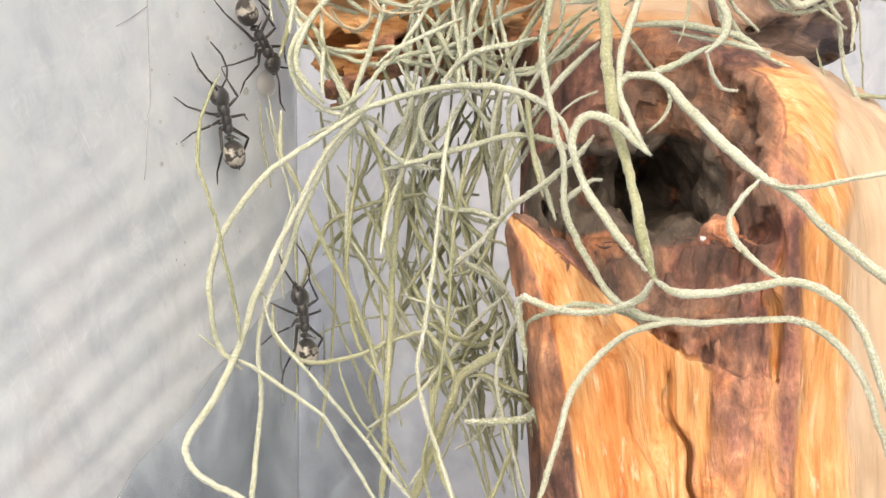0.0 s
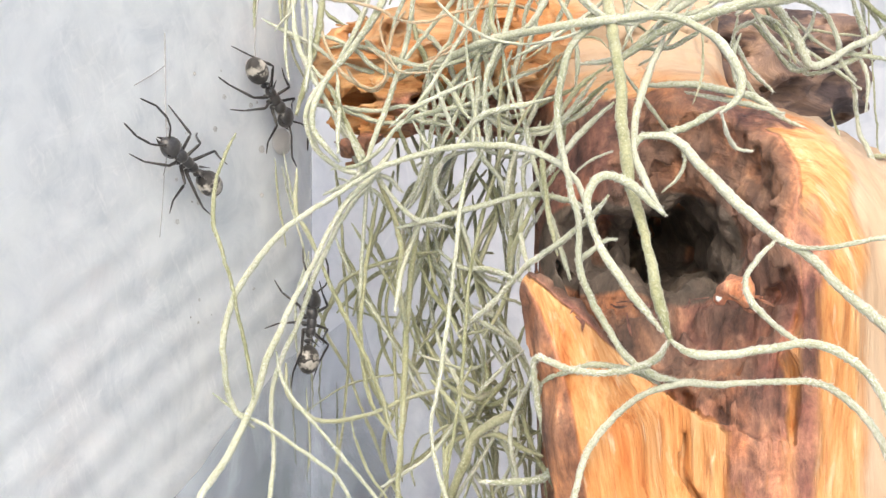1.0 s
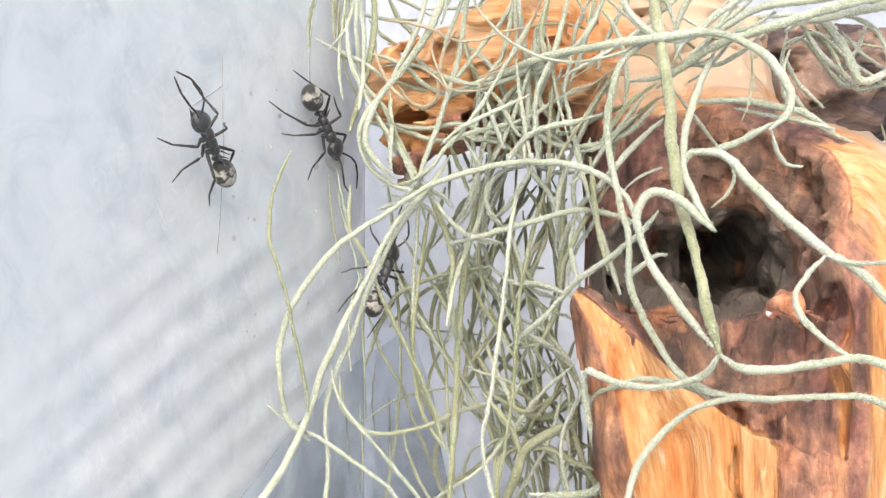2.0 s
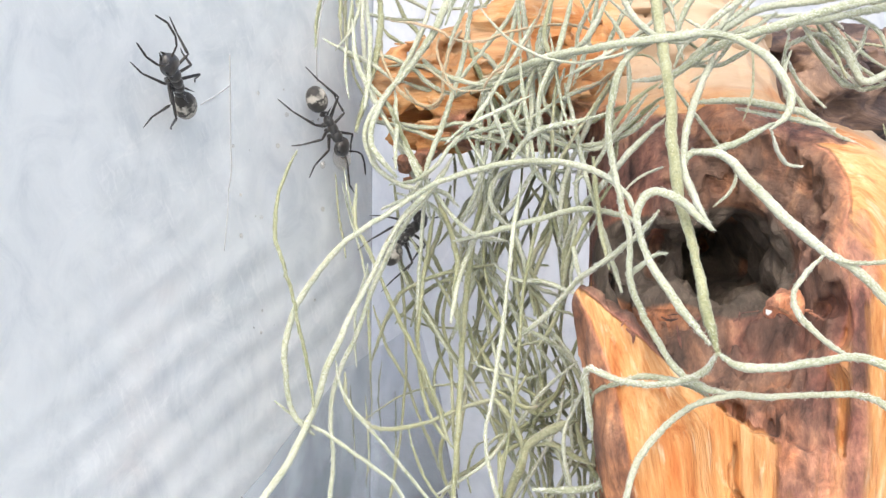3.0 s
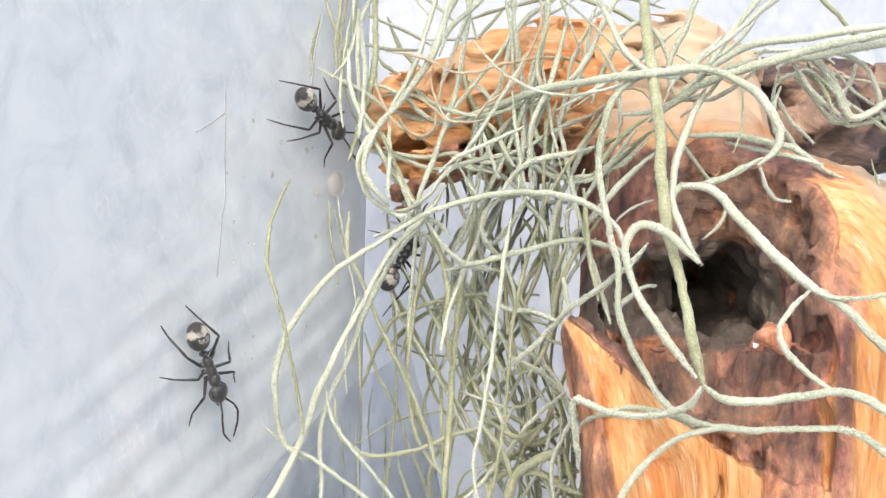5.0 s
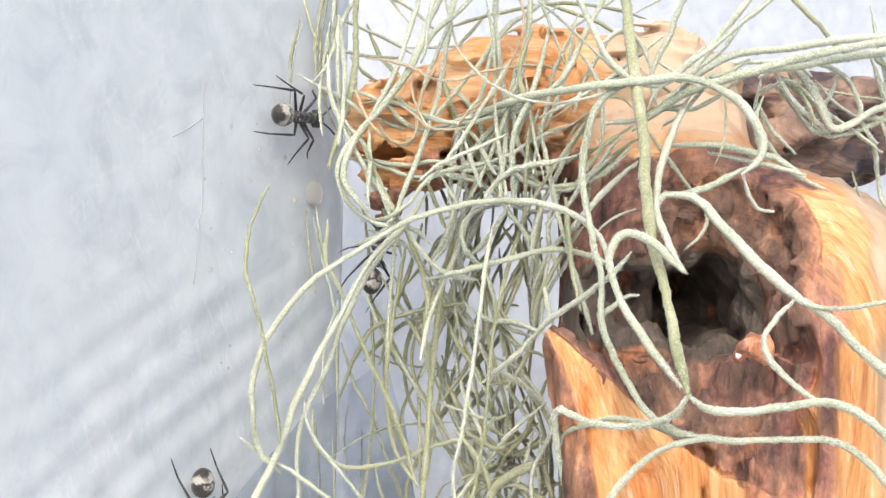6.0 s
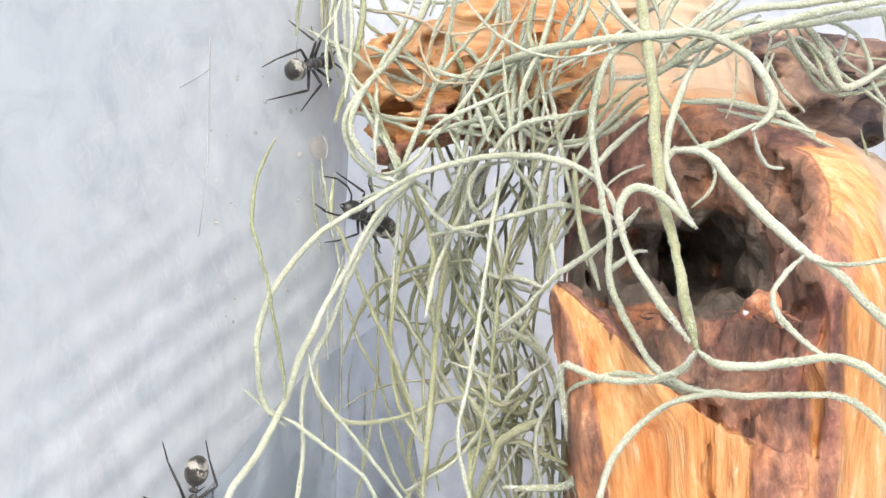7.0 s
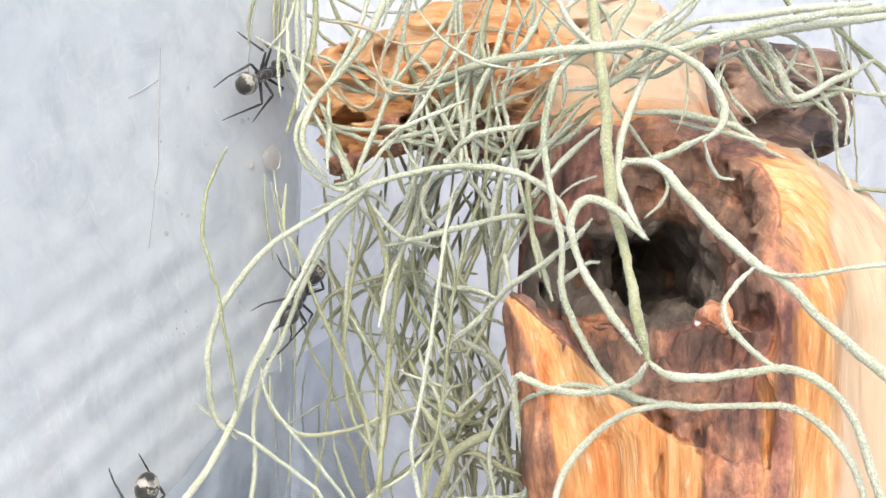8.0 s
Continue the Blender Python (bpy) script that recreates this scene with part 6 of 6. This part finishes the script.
def ant(label):
    """Head towards +x, back towards +z, the root between waist and thorax."""
    root = tagged(new("ant"), label, "ant", "ants in the tub")
    bm = bmesh.new()
    blob(bm, (1.55, 0, 0.18), (0.66, 0.50, 0.48), (0, 12, 0))
    blob(bm, (0.75, 0, 0.18), (0.70, 0.42, 0.44))
    blob(bm, (0.05, 0, 0.10), (0.56, 0.40, 0.46), (0, -18, 0))
    thorax = part("thorax", bm, ANT, root)
    bm = bmesh.new()
    blob(bm, (-0.72, 0, 0.0), (0.22, 0.34, 0.48))
    blob(bm, (-0.95, 0, -0.08), (0.3, 0.14, 0.14))
    waist = part("waist", bm, ANT, root)
    for s in (-1, 1):
        for a, b, r, owner in (((-0.25, 0.25 * s, 0.4), (-0.85, 0.5 * s, 0.95), 0.1, thorax), ((1.9, 0.38 * s, 0.3), (2.25, 0.62 * s, 0.55), 0.09, thorax),
                               ((-0.75, 0.18 * s, 0.35), (-1.15, 0.42 * s, 0.78), 0.08, waist)):
            bm = bmesh.new()
            spike(bm, a, b, r)
            part("spine", bm, ANT, owner)
        for x in (1.25, 0.68, 0.12):
            bm = bmesh.new()
            blob(bm, (x, 0.36 * s, -0.24), (0.22, 0.2, 0.3), (0, 0, 0), 12, 8)
            part("hip", bm, ANT, thorax)
    bm = bmesh.new()
    blob(bm, (-2.2, 0, 0.0), (1.20, 0.96, 0.90), (0, 6, 0), 32, 20)
    for v in bm.verts:
        # the plates overlap a little
        x = v.co.x / MM
        if x < -1.6:
            v.co.z *= 1 - 0.10 * (-(x + 1.6)) / 2
    part("gaster", bm, GASTER, root, "black gaster banded with pale golden hair")
    bm = bmesh.new()
    blob(bm, (2.75, 0, 0.1), (0.86, 0.84, 0.58), (0, 16, 0), 28, 16)
    for v in bm.verts:
        # broad behind, narrower towards the jaws
        t = v.co.x / MM - 2.75
        v.co.y *= 1.06 - 0.36 * t
        v.co.y = math.copysign(min(abs(v.co.y), 0.00076), v.co.y)
    head = part("head", bm, ANT, root)
    for s in (-1, 1):
        bm = bmesh.new()
        blob(bm, (2.62, 0.70 * s, 0.28), (0.17, 0.12, 0.17), (0, 0, 0), 14, 8)
        part("eye", bm, GLOSS, head)
        bm = bmesh.new()
        spike(bm, (3.38, 0.26 * s, -0.16), (3.92, 0.06 * s, -0.28), 0.15)
        part("jaw", bm, ANT_LEG, head)
        bend = 0.55 if s > 0 else 0.8
        limb("antenna", [(0, 0, 0), (0.75, 0.6 * s, 0.35), (1.4, 0.95 * s, 0.28), (2.5, (0.95 + bend * 0.2) * s, -0.1), (3.7, (0.9 - bend * 0.3) * s, -0.5)],
             [0.085, 0.075, 0.085, 0.085, 0.06], root, (3.2, 0.22 * s, 0.3), ANT_LEG)
        for x, *turns, k in LEGS:
            (c1, d1), (c2, d2), (c3, d3) = [(math.cos(radians(a)) * k, math.sin(radians(a)) * s * k) for a in (turns if s > 0 else [a + 0.16 * (100 - a) for a in turns])]
            limb("leg", [(0, 0, 0), (1.7 * c1, 1.7 * d1, 0.75), (1.7 * c1 + 1.5 * c2, 1.7 * d1 + 1.5 * d2, -0.5), (1.7 * c1 + 1.5 * c2 + 1.2 * c3, 1.7 * d1 + 1.5 * d2 + 1.2 * d3, -1.12)],
                 [0.135, 0.11, 0.075, 0.04], root, (x, 0.42 * s, -0.3), ANT_LEG)
    return root


GLOSS, gn, gl, gp = material("eye_gloss")
gp.inputs["Base Color"].default_value = (0.012, 0.010, 0.010, 1)
gp.inputs["Roughness"].default_value = 0.15

ant_a = ant("black ant with golden-banded gaster walking on the plastic")
ant_b = ant("black ant with golden-banded gaster beside the branch end")
ant_c = ant("black ant with golden-banded gaster climbing behind the moss")

# position along the panel, height, heading, tilt of the body off the panel
ALONG = Vector((1, 1.3, 0)).normalized()
OUT = Vector((1.3, -1, 0)).normalized()


def on_panel(s, z, heading, tilt, off=1.5):
    a = radians(heading)
    ahead = ALONG * math.cos(a) + Vector((0, 0, math.sin(a)))
    side = OUT.cross(ahead)
    m = Matrix((ahead, side, OUT)).transposed().to_4x4()
    place = Vector((0, 119.75, 0)) + ALONG * s + OUT * off + Vector((0, 0, z))
    return Matrix.Translation(place * MM) @ m @ pose(0, 0, 0, 0, tilt, 0)


def move_ant(thing, rows, pace, off=1.5):
    walk(thing, [(t, on_panel(s, z, h, tilt, off + 0.03 * abs(tilt))) for t, s, z, h, tilt in rows])
    places = [(t, Vector((s, z))) for t, s, z, h, tilt in rows]
    for n, ob in enumerate(o for o in thing.children if o.name.startswith(("leg", "antenna"))):
        feeler = ob.name.startswith("antenna")
        gone, keys = 0.0, []
        base = Matrix.Translation(ob.location)
        for k in range(41):
            t = k * 0.2
            for (t0, a), (t1, b) in zip(places, places[1:]):
                if t0 <= t < t1:
                    gone += (b - a).length / (t1 - t0) * 0.2
            swing = 13 * math.sin(gone * pace + n * 2.4) if not feeler else 11 * math.sin(t * 4.2 + n * 1.9)
            lift = 7 * math.cos(gone * pace + n * 2.4) if not feeler else 8 * math.sin(t * 3.1 + n)
            keys.append((t, base @ pose(0, 0, 0, lift * 0.5, -lift * 0.5, swing)))
        walk(ob, keys)


def motions():
    move_ant(ant_a, [
        (0, -21.75, 78.77, 111, 0), (0.5, -25.39, 78.77, 168, 0), (1, -27.31, 79.95, 149, 0), (1.5, -29.9, 80.0, 168, -56),
        (2.3, -32.98, 84.10, 120, 10), (3, -36.0, 86.5, 146, -28), (3.5, -38.34, 88.58, 170, -35), (3.75, -37.5, 88.0, 225, -25), (4, -36.16, 84.49, 290, 0),
        (4.5, -34.56, 75.98, 296, 0), (4.7, -33.37, 72.84, 298, 0), (5.8, -27.88, 58.11, 281, 0), (6, -28.55, 57.19, 279, 0),
        (6.5, -28.53, 55.72, 284, 0), (7, -30.19, 54.61, 262, 0), (7.5, -30.72, 53.12, 270, 0), (8, -29.93, 54.42, 268, 0)], 1.6)
    move_ant(ant_b, [
        (0, -18.00, 86.56, -52, 0), (0.5, -17.91, 85.75, -52, 0), (1, -18.59, 86.66, -46, 0), (1.5, -18.74, 86.13, -56, 0),
        (3, -18.92, 85.66, -51, 0), (3.5, -19.07, 86.81, -54, 0), (4, -19.21, 87.54, -62, 0), (4.5, -19.13, 88.33, -40, 0),
        (5.3, -19.43, 88.84, -19, 6), (5.8, -18.89, 89.30, 2, 8), (6, -19.65, 88.93, 4, 8), (6.5, -18.77, 88.89, 13, 8),
        (7, -18.99, 89.43, 19, 8), (7.5, -19.00, 89.24, 22, 8), (8, -19.10, 89.28, 24, 8)], 1.6)
    move_ant(ant_c, [
        (0, -16.61, 62.64, 103, 0), (0.5, -18.10, 64.30, 106, 0), (1, -17.59, 67.03, 86, 0), (1.5, -17.27, 70.17, 85, 0), (2.2, -14.42, 72.92, 55, 0), (2.8, -13.94, 74.31, 49, 0),
        (3, -12.86, 75.87, 39, 0), (3.5, -12.74, 76.07, 36, 0), (4, -11.57, 75.60, 31, 0), (4.5, -12.16, 75.83, 36, 0), (5.2, -12.4, 76.6, 55, 0), (5.8, -12.92, 77.3, 75, 0),
        (6, -12.53, 77.45, 72, 0), (6.5, -12.90, 78.94, 103, 0), (7, -14.19, 76.76, 165, 0), (7.5, -16.1, 74.1, 205, 0), (8, -16.6, 71.6, 229, 0)], 1.6, 5.0)


motions()
